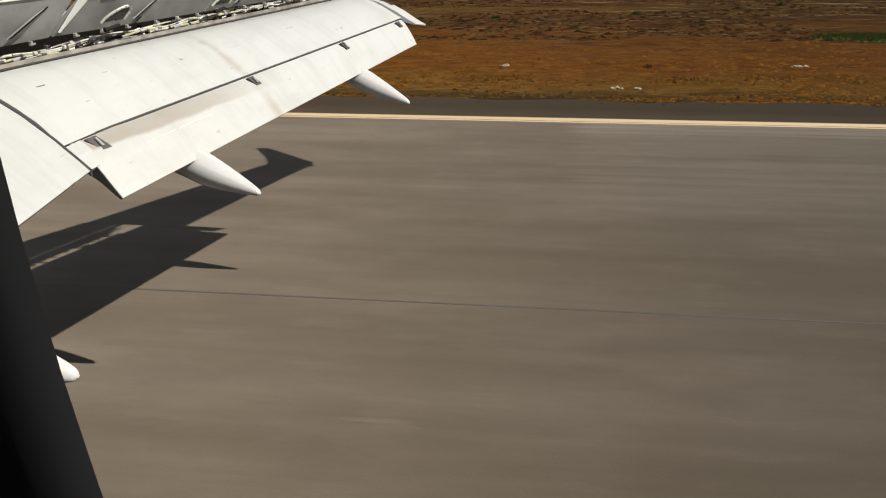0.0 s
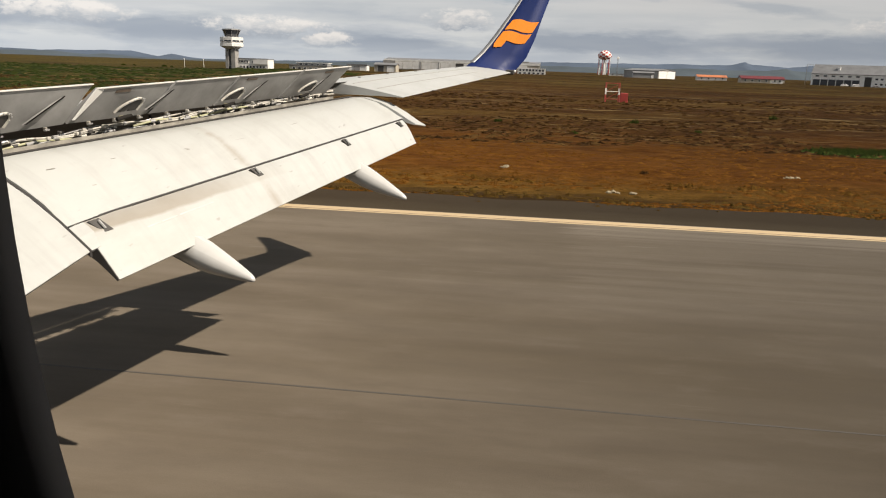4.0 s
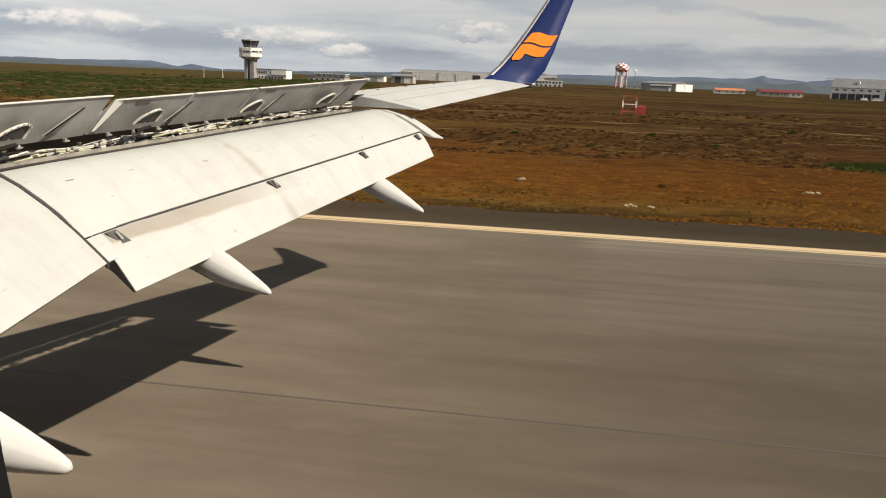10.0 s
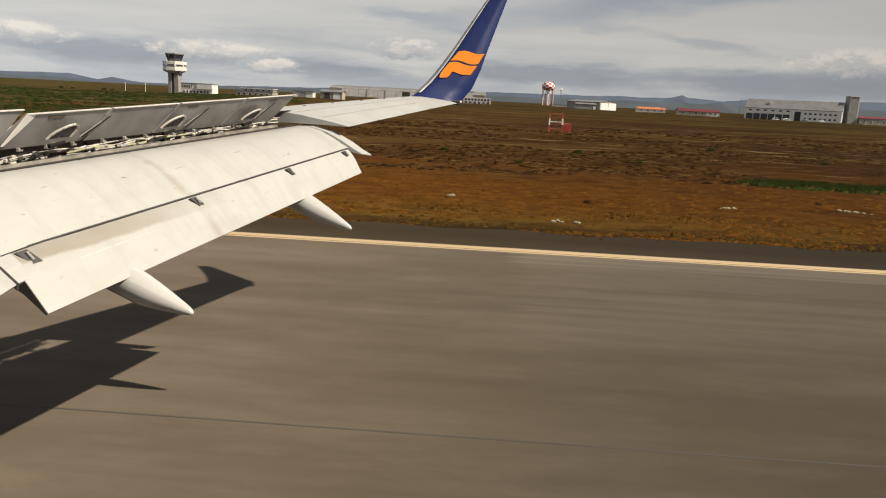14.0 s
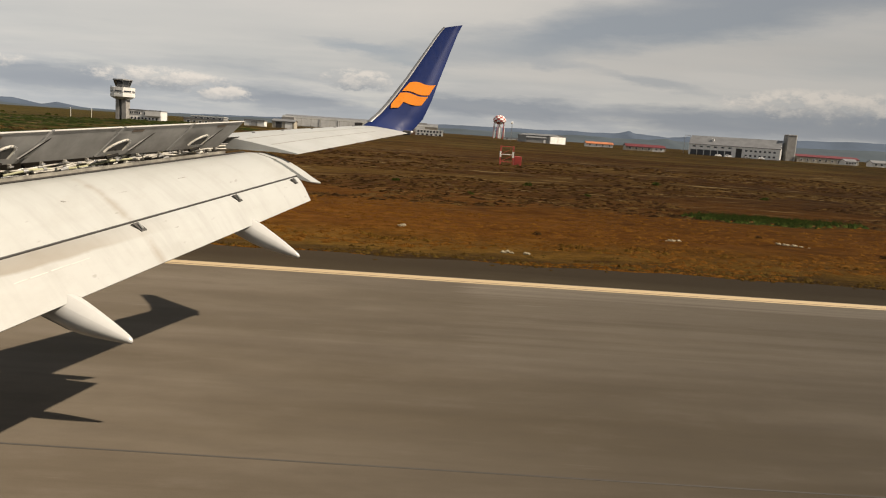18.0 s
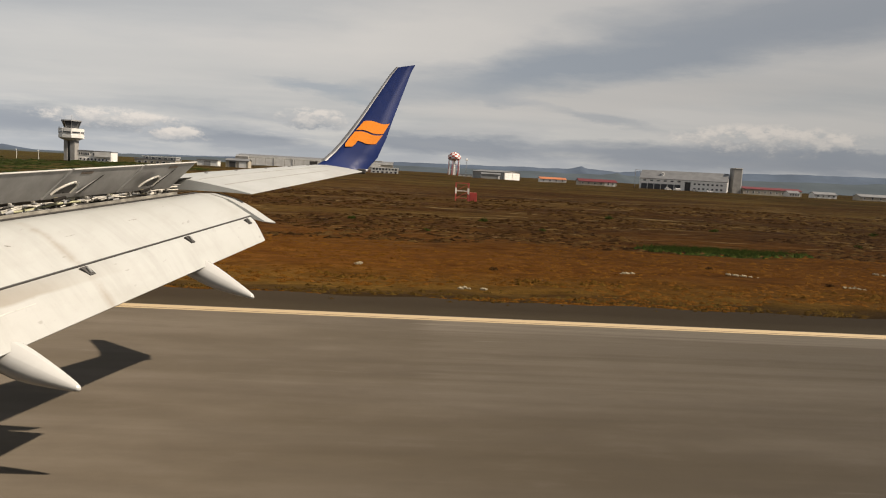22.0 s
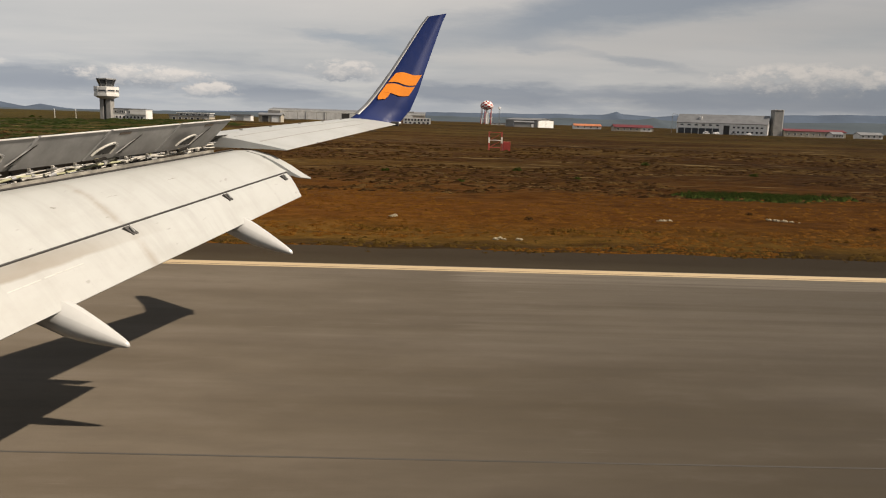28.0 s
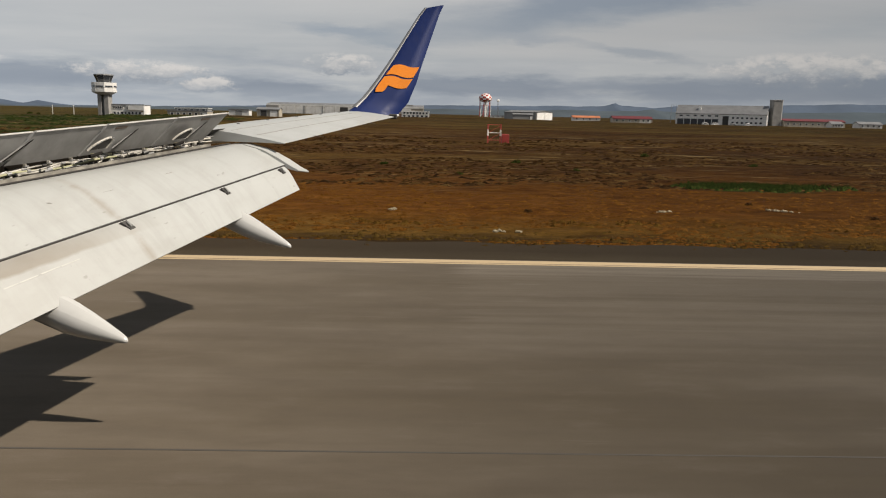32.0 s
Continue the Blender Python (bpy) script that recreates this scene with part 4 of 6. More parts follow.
# dark wedge-shaped hinge brackets below the slot
for y, wide, long_ in ((8.42, 0.12, 0.17), (10.66, 0.09, 0.13), (12.5, 0.08, 0.12), (13.93, 0.08, 0.1)):
    sec0, sec1 = aft_flap_section(y), aft_flap_section(y + wide)
    front = Vector(sec0[1])
    down = (Vector(sec0[4]) - front).normalized()
    up = Vector((0.75, 0, 0.66))
    a, b = front + up * 0.02, front + Vector((0.39, 1, 0.135)) * wide + up * 0.02
    a, b = a + down * 0.02, b + down * 0.02
    c, d = b + down * long_ + Vector((0.39, 1, 0.135)) * wide * 0.4, a + down * long_ + Vector((0.39, 1, 0.135)) * wide * 0.5
    a, b, c, d = (p + up * 0.02 for p in (a, b, c, d))
    bracket = part("hinge_bracket", loft([[a, b, c, d], [p - up * 0.05 for p in (a, b, c, d)]]), "dark", wing, "dark recessed hinge bracket")
    e = (a + b + c + d) / 4
    part("link", rod(e - down * long_ * 0.32 + up * 0.012, e + down * long_ * 0.3 + up * 0.012, 0.016), "spoiler", bracket)

# seam between inboard and outboard flaps
rings = []
for k in (0.0, 0.2, 0.45, 0.7, 0.9, 1.0):
    p = Vector(inboard_flap_section(8.14)[1 + (0.0, 0.2, 0.45, 0.7, 0.9, 1.0).index(k)])
    rings.append([p + Vector(q) for q in ((0, -0.008, 0.006), (0, 0.03, 0.004), (0, 0.03, -0.06), (0, -0.008, -0.06))])
part("flap_seam", loft(rings), "seal", wing, "black seam between the flap panels")

def on_aft(y, k, out=0.0):
    section = aft_flap_section(y)[1:6]
    ks = [0.0, 0.2, 0.5, 0.8, 1.0]
    for i in range(4):
        if k <= ks[i + 1]:
            f = (k - ks[i]) / (ks[i + 1] - ks[i])
            return Vector(section[i]).lerp(Vector(section[i + 1]), f) + Vector((0.6, 0, 0.7)) * out


# the skin carried on over the inner end of the rear flap, up to the first bracket
rings = []
for kk, y1 in ((0.0, 8.40), (0.1, 8.40), (0.2, 8.39), (0.3, 8.37), (0.45, 8.33)):
    a, b = on_aft(8.17, kk, 0.012), on_aft(y1, kk, 0.012)
    rings.append([a, b, on_aft(y1, kk, -0.03), on_aft(8.17, kk, -0.03)])
part("flap_corner", loft(rings), "wing", wing, "white corner plate of the flap", smooth=False)

# lower-side curl and rubbing strip at the inner end of the rear flap
sec = aft_flap_section(8.3)
part("end_plate", loft([[(p[0], 8.295 - d, p[2]) for p in sec] for d in (0.0, 0.012)]), "dark", wing, "dark end plate of the rear flap")


def film(name, corners, mat, label, lift=0.004):
    """A thin plate on a skin: four corners, raised a little."""
    c = [Vector(p) for p in corners]
    nrm = (c[1] - c[0]).cross(c[3] - c[0]).normalized()
    if nrm.z < 0:
        nrm = -nrm
    return part(name, loft([[p + nrm * lift for p in c], [p - nrm * 0.004 for p in c]]), mat, wing, label)


film("scuff", (on_flap(10.16, 0.5, 0.002), on_flap(10.19, 0.5, 0.002), on_flap(10.22, 0.525, 0.002), on_flap(10.19, 0.525, 0.002)), "joint_line", "small dark scuff", 0.003)

marks = random.Random(12)
for i in range(5):
    y, kk = marks.uniform(8.5, 13.6), marks.uniform(0.08, 0.8)
    w, d = marks.uniform(0.03, 0.22), marks.uniform(0.004, 0.012)
    film("scuff", (on_flap(y, kk, 0.001), on_flap(y + w, kk, 0.001), on_flap(y + w, kk + d, 0.001), on_flap(y, kk + d * 0.4, 0.001)), "flap_stain", "small dirty scuff on the flap", 0.002)

# the lip where the flap goes in below the spoilers
rings = []
for y in steps((5.2, 14.25, 14)):
    cx_, cz = between(COVE, y)
    rings.append([(cx_ - 0.04, y, cz + 0.0), (cx_ - 0.02, y, cz + 0.022), (cx_ + 0.012, y, cz + 0.012), (cx_ - 0.02, y, cz - 0.02)])
part("flap_lip", loft(rings), "seal", wing, "dark sealing lip along the flap")
rings = []
for y in steps((5.2, 13.8, 14)):
    cx_, cz = between(COVE, y)
    rings.append([(cx_ - 0.075, y, cz + 0.055), (cx_ - 0.03, y, cz + 0.06), (cx_ - 0.025, y, cz + 0.02), (cx_ - 0.07, y, cz + 0.0)])
part("flap_rail", loft(rings), "rail", wing, "grey-brown rail along the bay")

# spoiler actuators: arched brackets standing on the underside
for y in (8.25, 9.8, 11.45, 13.02):
    bx, bz = between(SPOIL_LOW, y)
    tx, tz = between(SPOIL_TOP, y)
    up = Vector((tx - bx, 0, tz - bz)).normalized()
    base = Vector((bx + 0.05, y, bz - 0.03))
    span = Vector((0.38, 1, 0.085)).normalized()
    arch = []
    for i in range(11):
        a = math.pi * (1.0 - i / 10)
        lean_ = 0.5 + 0.5 * math.cos(a)
        arch.append(base + span * (0.16 * math.cos(a) + 0.04 + 0.07 * math.sin(a)) + up * (0.03 + 0.15 * math.sin(a) ** 0.75 + 0.06 * lean_ * math.sin(a)) + Vector((0.03, 0, 0)))
    actuator = pipe(arch, 0.016, "spoiler_bracket", "pipe", wing, "pale riveted spoiler bracket")
    hub = base + span * 0.06 + up * 0.03 + Vector((0.03, 0, 0))
    part("web", loft([[q, hub.lerp(q, 0.15), hub.lerp(q, 0.15) - Vector((0.02, 0, 0)), q - Vector((0.02, 0, 0))] for q in arch]), "dark", actuator, "dark fan-shaped web")
    part("actuator_body", rod(base - span * 0.1 + Vector((0.06, 0.0, -0.05)), base + span * 0.12 + Vector((0.05, 0, -0.03)), 0.024, 0.02, 10), "black", actuator)
    part("clevis", box(base + Vector((0.0, -0.03, -0.09)), base + Vector((0.05, 0.04, -0.02)), 0.01), "yellowish", actuator)
    for i in range(1, 10):
        part("rivet", rod(arch[i] + Vector((0.012, 0, 0)), arch[i] + Vector((0.026, 0, 0)), 0.011, 0.007, 6), "bare", actuator)

# pipes, cables and fittings in the bay
rng = random.Random(7)


def in_bay(y, k, up):
    k, up = 0.8 * k - 0.92, 0.95 * up - 0.085
    hx, hz = between(HINGE, y)
    cx_, cz = between(COVE, y)
    return Vector((hx + (cx_ - hx) * k + 0.02, y, hz + (cz - hz) * k - 0.10 + up))


for y0, y1, k, up, r, mat, label, wave in (
        (5.3, 14.1, 0.80, 0.115, 0.019, "pipe", "pale hydraulic pipe", 0.13), (5.3, 14.0, 0.6, 0.03, 0.012, "cable", "dark cable", 0.05), (5.3, 13.9, 0.45, 0.0, 0.018, "cable", "dark cable bundle", 0.05),
        (5.3, 9.4, 0.97, 0.085, 0.016, "primer", "green-primed pipe", 0.04), (10.2, 12.1, 0.92, 0.11, 0.018, "primer", "green-primed pipe", 0.05), (7.4, 10.4, 0.7, 0.13, 0.010, "spoiler", "grey hydraulic pipe", 0.08),
        (8.9, 12.2, 0.9, 0.14, 0.012, "pipe", "thin pale pipe", 0.06), (10.4, 13.9, 0.85, 0.15, 0.017, "pipe", "pale hydraulic pipe", 0.07), (12.9, 14.2, 0.6, 0.2, 0.011, "pipe", "pale hydraulic pipe", 0.08),
        (11.0, 14.0, 0.7, 0.13, 0.010, "bare", "bright metal pipe", 0.08), (12.3, 14.1, 0.95, 0.12, 0.013, "pipe", "pale hydraulic pipe", 0.05), (12.6, 14.2, 0.7, 0.17, 0.009, "spoiler", "grey pipe", 0.08),
        (7.6, 11.6, 0.98, 0.07, 0.008, "bare", "thin bright pipe", 0.02), (7.5, 11.2, 0.6, 0.11, 0.010, "spoiler", "grey pipe", 0.05), (7.6, 12.8, 0.3, 0.0, 0.016, "cable", "dark torque tube", 0.0)):
    pts, phase, bends = [], rng.uniform(0, 6.28), rng.uniform(3.2, 4.6)
    for y in steps((y0, y1, int((y1 - y0) / 0.09))):
        sway = wave * (math.sin(y * bends + phase) + 0.5 * math.sin(y * bends * 2.3 + 2 * phase))
        lift_ = 0.022 * math.sin(y * bends * 1.4 + 1.7 * phase)
        pts.append(in_bay(y, k + 0.6 * sway, up + lift_))
    r *= 0.85
    pipe(pts, r, "hydraulic_pipe" if mat != "cable" else "cable", mat, wing, label)
    for i in range(3, len(pts) - 2, rng.choice((3, 4, 5))):
        if mat != "cable" and rng.random() < 0.75:
            d = (pts[i + 1] - pts[i]).normalized()
            part("clamp", rod(pts[i] - d * 0.018, pts[i] + d * rng.uniform(0.018, 0.05), r * 1.5, None, 8), rng.choice(("cable", "dark", "spoiler", "bare")), wing)
for i in range(90):
    y = rng.choice((rng.uniform(7.4, 14.0), rng.choice((8.3, 9.85, 11.5, 13.05)) + rng.gauss(0, 0.22)))
    k = rng.uniform(0.55, 1.0)
    if y < 9.0 and i % 3:
        y += 4.2
    p = in_bay(y, k, rng.uniform(0.06, 0.06 + 0.11 * k))
    s = rng.uniform(0.015, 0.042)
    if i % 2:
        part("fitting", box(p - Vector((s * 0.7, s, s * 0.6)), p + Vector((s * 0.7, s, s * 0.6)), s * 0.2), rng.choice(("pipe", "pipe", "cable", "primer", "bare", "spoiler")), wing)
    else:
        part("valve", rod(p - Vector((0.02, s * 1.6, 0.01)), p + Vector((0.02, s * 1.6, 0.01)), s * 0.6, s * 0.5, 10), rng.choice(("pipe", "spoiler", "bare")), wing)
for y in (10.6, 12.2, 13.6):
    a, b = in_bay(y, 0.02, 0.1), in_bay(y + 0.02, 0.9, 0.06)
    part("rib", loft([[a, b, b - Vector((0, 0, 0.2)), a - Vector((0, 0, 0.25))], [p + Vector((0, 0.03, 0)) for p in (a, b, b - Vector((0, 0, 0.2)), a - Vector((0, 0, 0.25)))]]), "cable", wing, "dark rib across the bay")

# pale bevelled edge of the outer spoilers where two of them part
bx, bz = between(SPOIL_LOW, 9.28)
tx, tz = between(SPOIL_TOP, 9.38)
a, b = Vector((bx + 0.012, 9.26, bz - 0.05)), Vector((tx + 0.012, 9.36, tz))
part("spoiler_edge", loft([[a, b, b + Vector((0.012, 0.13, -0.012)), a + Vector((0.004, 0.02, 0))], [p - Vector((0.02, 0, 0)) for p in (a, b, b + Vector((0.012, 0.13, -0.012)), a + Vector((0.004, 0.02, 0)))]]), "white", wing, "white bevelled spoiler edge")
# slanted wedge-shaped stiffeners and small stained plates on the undersides of the spoilers
for y in (6.8, 8.85, 10.35, 12.0, 13.45):
    bx, bz = between(SPOIL_LOW, y)
    tx, tz = between(SPOIL_TOP, y + 0.1)
    slope = Vector((tx - bx, 0, tz - bz))
    foot = Vector((bx + 0.012, y - 0.16, bz)) - slope * 0.1
    a, b, c = foot, foot + slope * 0.95 + Vector((0, 0.36, 0)), foot + Vector((0.012, 0.22, 0.02))
    part("stiffener", loft([[a, b, c], [p - Vector((0.025, 0, 0)) for p in (a, b, c)]]), "spoiler", wing, "grey slanted stiffener")
    d = foot + Vector((0.012, 0.0, 0))
    part("stiffener_edge", loft([[d, d + slope * 0.95 + Vector((0, 0.36, 0)), d + slope * 0.92 + Vector((0, 0.375, 0)), d + Vector((0, 0.03, 0))], [p - Vector((0.01, 0, 0)) for p in (d, d + slope * 0.95 + Vector((0, 0.36, 0)), d + slope * 0.92 + Vector((0, 0.375, 0)), d + Vector((0, 0.03, 0)))]]), "black", wing, "dark edge of the stiffener")
for y in (7.9, 9.65, 11.7, 13.4):
    tx, tz = between(SPOIL_TOP, y)
    bx, bz = between(SPOIL_LOW, y - 0.1)
    slope = Vector((tx - bx, 0, tz - bz))
    a = Vector((bx + 0.014, y, bz)) + slope * 0.76
    q = (a, a + Vector((0.07, 0.19, 0.013)), a + Vector((0.07, 0.19, 0.013)) + slope * 0.1, a + slope * 0.1)
    part("stained_plate", loft([[v for v in q], [v - Vector((0.012, 0, 0)) for v in q]]), "stain", wing, "small brown-stained plate")

# pale scratch along the rear flap where the grime ends
for i in range(5):
    ya, yb = 8.62 + 0.25 * i, 8.62 + 0.25 * (i + rng.uniform(0.8, 1.0))
    ka = 0.42 + rng.uniform(-0.006, 0.006)
    film("scratch", (on_aft(ya, ka), on_aft(yb, ka), on_aft(yb, ka + 0.012), on_aft(ya, ka + 0.018)), "scratch", "pale scratch in the paint", 0.003)

# outer wing: hinge line of the aileron, wingtip joint, small vanes and wicks
def on_outer(y, k, out=0.0):
    section = outer_section(y)[:8]
    ks = [0.0, 0.03, 0.1, 0.25, 0.4, 0.6, 0.8, 1.0]
    for i in range(7):
        if k <= ks[i + 1]:
            f = (k - ks[i]) / (ks[i + 1] - ks[i])
            return Vector(section[i]).lerp(Vector(section[i + 1]), f) + Vector((0, 0, out))


for y0, y1, k in ((14.5, 18.35, 0.72), (14.5, 19.1, 0.5)):
    for i in range(5):
        ya, yb = y0 + (y1 - y0) * i / 5, y0 + (y1 - y0) * (i + 0.98) / 5
        film("panel_joint", (on_outer(ya, k), on_outer(yb, k), on_outer(yb, k + 0.012), on_outer(ya, k + 0.012)), "joint_line", "faint grey panel joint", 0.003)
film("panel_joint", (on_outer(18.4, 0.5), on_outer(18.42, 0.5), on_outer(18.42, 0.99), on_outer(18.4, 0.99)), "joint_line", "faint grey panel joint", 0.003)
for y in (15.2, 16.0, 16.9, 17.7, 18.4):
    p = on_outer(y, 0.32, 0.005)
    part("vane", box(p + Vector((-0.03, -0.006, -0.01)), p + Vector((0.03, 0.006, 0.014)), 0.002), "spoiler", wing, "small upright vane")
for y in (15.4, 16.6, 17.8):
    x_, z_ = between(TRAIL, y)
    part("static_wick", rod((x_ - 0.02, y, z_), (x_ + 0.16, y + 0.02, z_ - 0.01), 0.005, 0.003, 5), "cable", wing)
x_, z_ = between(TRAIL, 19.3)
part("tip_lamp", box((x_ - 0.16, 19.18, z_ - 0.06), (x_ + 0.03, 19.34, z_ + 0.05), 0.02), "dark", wing, "dark tail lamp housing at the wing tip")
part("lamp_lens", rod((x_ + 0.03, 19.27, z_ + 0.015), (x_ + 0.075, 19.275, z_ + 0.02), 0.03, 0.022, 10), "white", wing, "small clear lamp")

# winglet: bare leading edge strip and the two-part orange emblem
WL = list(zip(WL_LEAD, WL_TRAIL))


def on_winglet(v, k, out=0.0):
    """v runs up the winglet from 0 to 1 by height, k along its chord."""
    z = 4.97 + v * (7.5 - 4.97)
    lead_t = [(p[2], p[1], p[0]) for p in WL_LEAD]
    trail_t = [(p[2], p[1], p[0]) for p in WL_TRAIL]
    lx, ly = between(lead_t, z)
    tx_, ty = between(trail_t, z)
    p = Vector((lx, ly, z)).lerp(Vector((tx_, ty, z)), k)
    c = math.hypot(tx_ - lx, ty - ly)
    bulge = 0.055 * c * (1.0 if k < 0.3 else 1.0 - 0.85 * (k - 0.3) / 0.7) + out
    return p - Vector((0, 0.97, -0.2)).normalized() * bulge


rings = []
for i in range(12):
    v = 0.05 + 0.95 * i / 11
    rings.append([on_winglet(v, 0.0, -0.02) + Vector((-0.02, 0.0, 0)), on_winglet(v, 0.0, 0.0) + Vector((-0.02, 0, 0)), on_winglet(v, 0.05, 0.004), on_winglet(v, 0.085, 0.004), on_winglet(v, 0.085, -0.01)])
part("leading_edge", loft(rings), "steel", wing, "bare metal leading edge of the winglet", smooth=True)


def flag(low, high, wave):
    """One waving band of the emblem; low and high are (v, k) at its two ends."""
    rings = []
    for i in range(13):
        s = i / 12
        bend = wave * math.sin(s * 2 * math.pi)
        a = (low[0][0] + (low[1][0] - low[0][0]) * s + bend, low[0][1] + (low[1][1] - low[0][1]) * s)
        b = (high[0][0] + (high[1][0] - high[0][0]) * s + bend, high[0][1] + (high[1][1] - high[0][1]) * s)
        rings.append([on_winglet(*a, 0.014), on_winglet(*b, 0.014), on_winglet(*b, 0.002), on_winglet(*a, 0.002)])
    return loft(rings)


emblem = part("emblem", flag(((0.35, 0.14), (0.335, 0.88)), ((0.44, 0.19), (0.435, 0.95)), 0.010), "orange", wing, "orange waving emblem on the winglet")
part("emblem_band", flag(((0.25, 0.12), (0.235, 0.82)), ((0.335, 0.135), (0.32, 0.88)), 0.010), "orange", emblem)
part("emblem_foot", loft([[on_winglet(v, k, d) for v, k in ((0.19, 0.17), (0.195, 0.33), (0.215, 0.35), (0.262, 0.36), (0.262, 0.12), (0.22, 0.125))] for d in (0.015, 0.002)]), "orange", emblem)


# ---- the far side of the airfield ----
# the airfield's own plan has its zero 80 m further along the runway than the aircraft stands
PLAN = -80.0


def land(x, y):
    return rise(x + PLAN, y)


def sited(ob):
    ob.location.x += PLAN
    return ob


def add_gable(bm, x0, x1, y0, y1, eave, ridge, along_x=True, over=0.4, thick=0.35):
    """A pitched roof of real thickness; its ridge runs along x or along y."""
    if along_x:
        m = (y0 + y1) / 2
        prof = [(y0 - over, eave - 0.1), (m, ridge), (y1 + over, eave - 0.1), (y1 + over, eave - 0.1 + thick), (m, ridge + thick), (y0 - over, eave - 0.1 + thick)]
        rings = [[(x, y, z) for y, z in prof] for x in (x0 - over, x1 + over)]
    else:
        m = (x0 + x1) / 2
        prof = [(x0 - over, eave - 0.1), (m, ridge), (x1 + over, eave - 0.1), (x1 + over, eave - 0.1 + thick), (m, ridge + thick), (x0 - over, eave - 0.1 + thick)]
        rings = [[(x, y, z) for x, z in prof] for y in (y0 - over, y1 + over)]
    made = loft(rings)
    me = bpy.data.meshes.new("x")
    made.to_mesh(me)
    made.free()
    bm.from_mesh(me)
    bpy.data.meshes.remove(me)
    return bm


def walls(x0, x1, y0, y1, z0, eave, ridge=None, along_x=True):
    """The walls as one solid, with gables up to the ridge."""
    if ridge is None:
        return box((x0, y0, z0), (x1, y1, eave))
    if along_x:
        prof = [(y0, z0), (y1, z0), (y1, eave), ((y0 + y1) / 2, ridge), (y0, eave)]
        return loft([[(x, y, z) for y, z in prof] for x in (x0, x1)])
    prof = [(x0, z0), (x1, z0), (x1, eave), ((x0 + x1) / 2, ridge), (x0, eave)]
    return loft([[(x, y, z) for x, z in prof] for y in (y0, y1)])


def opening(parent, name, x0, x1, z0, z1, y, mat="window", label="", frame_mat="white"):
    """A window or door in a wall that faces the runway: a framed leaf set proud of the wall."""
    ob = part(name, box((x0, y - 0.12, z0), (x1, y + 0.2, z1)), mat, parent, label)
    w = min(0.25, (x1 - x0) * 0.1)
    bm = bmesh.new()
    add_box(bm, (x0 - w, y - 0.2, z1), (x1 + w, y + 0.1, z1 + w))
    add_box(bm, (x0 - w, y - 0.2, z0 - w * 0.6), (x1 + w, y + 0.1, z0))
    add_box(bm, (x0 - w, y - 0.19, z0), (x0, y + 0.1, z1))
    add_box(bm, (x1, y - 0.19, z0), (x1 + w, y + 0.1, z1))
    part("frame", bm, frame_mat, ob)
    return ob


def house(name, x0, x1, y, depth, z0, eave, ridge=None, wall="white_wall", roof="grey_roof", along_x=True, windows=(), doors=(), label="", category="building", group=""):
    """A building by the airfield. windows, doors: (share across, sill, head, width)."""
    ob = sited(thing(name, ((x0 + x1) / 2, y, z0), label=label, category=category, group=group))
    w = (x1 - x0) / 2
    e, r = eave - z0, None if ridge is None else ridge - z0
    part("wall", walls(-w, w, 0, depth, -2.0, e, r, along_x), wall, ob)
    if r is None:
        bm = box((-w - 0.3, -0.3, e), (w + 0.3, depth + 0.3, e + 0.35))
        add_box(bm, (-w - 0.3, -0.3, e + 0.35), (w + 0.3, 0.0, e + 0.6))
        part("roof", bm, roof, ob)
    else:
        part("roof", add_gable(bmesh.new(), -w, w, 0, depth, e, r, along_x), roof, ob)
    for share, sill, head, wide in windows:
        x = -w + 2 * w * share
        opening(ob, "window", x - wide / 2, x + wide / 2, sill, head, 0.0)
    for share, head, wide, mat in doors:
        x = -w + 2 * w * share
        opening(ob, "door", x - wide / 2, x + wide / 2, -0.3, head, 0.0, mat, "", "grey_wall")
    return ob


# control tower with its low office wing
TX, TY = -131.5, 517.0
tz0 = land(TX, TY) - 0.4
tower = sited(thing("control_tower", (TX, TY, tz0 + 1.0), label="grey concrete control tower with dark glazed cab", category="control tower"))
part("shaft", box((-3.6, -3.0, -4), (-1.1, 3.0, 14.5), 0.2), "concrete", tower)
part("shaft", box((0.5, -3.2, -4), (3.6, 3.2, 14.5), 0.2), "concrete", tower, "paler concrete shaft")
part("stair_core", box((-1.1, -1.0, -4), (0.5, 2.5, 14.4)), "grey_wall", tower, "recessed grey core between the shafts")


def octagon(r, z, n=8, turn=22.5):
    return [(r * math.cos(radians(turn + 360 * i / n)), r * math.sin(radians(turn + 360 * i / n)), z) for i in range(n)]


part("collar", loft([octagon(4.2, 12.6), octagon(7.4, 14.2), octagon(7.7, 14.4), octagon(7.7, 16.2), octagon(7.4, 16.25)]), "white_wall", tower, "pale flared collar")
part("gallery", loft([octagon(7.4, 16.25), octagon(7.4, 17.2), octagon(7.7, 17.3), octagon(7.7, 20.4), octagon(7.2, 20.5)]), "white_wall", tower, "pale gallery round the cab")
for turn_ in (-90, -45, 0, 180, 225):
    a = radians(turn_)
    d_, side_ = Vector((math.cos(a), math.sin(a), 0)), Vector((-math.sin(a), math.cos(a), 0))
    c0 = d_ * 7.06 + Vector((0, 0, 17.5))
    part("gallery_window", loft([[c0 + side_ * u + d_ * 0.1 + Vector((0, 0, h)) for u, h in ((-2.4, 0), (2.4, 0), (2.4, 0.9), (-2.4, 0.9))], [c0 + side_ * u - d_ * 0.1 + Vector((0, 0, h)) for u, h in ((-2.4, 0), (2.4, 0), (2.4, 0.9), (-2.4, 0.9))]]), "window", tower, "dark strip window")
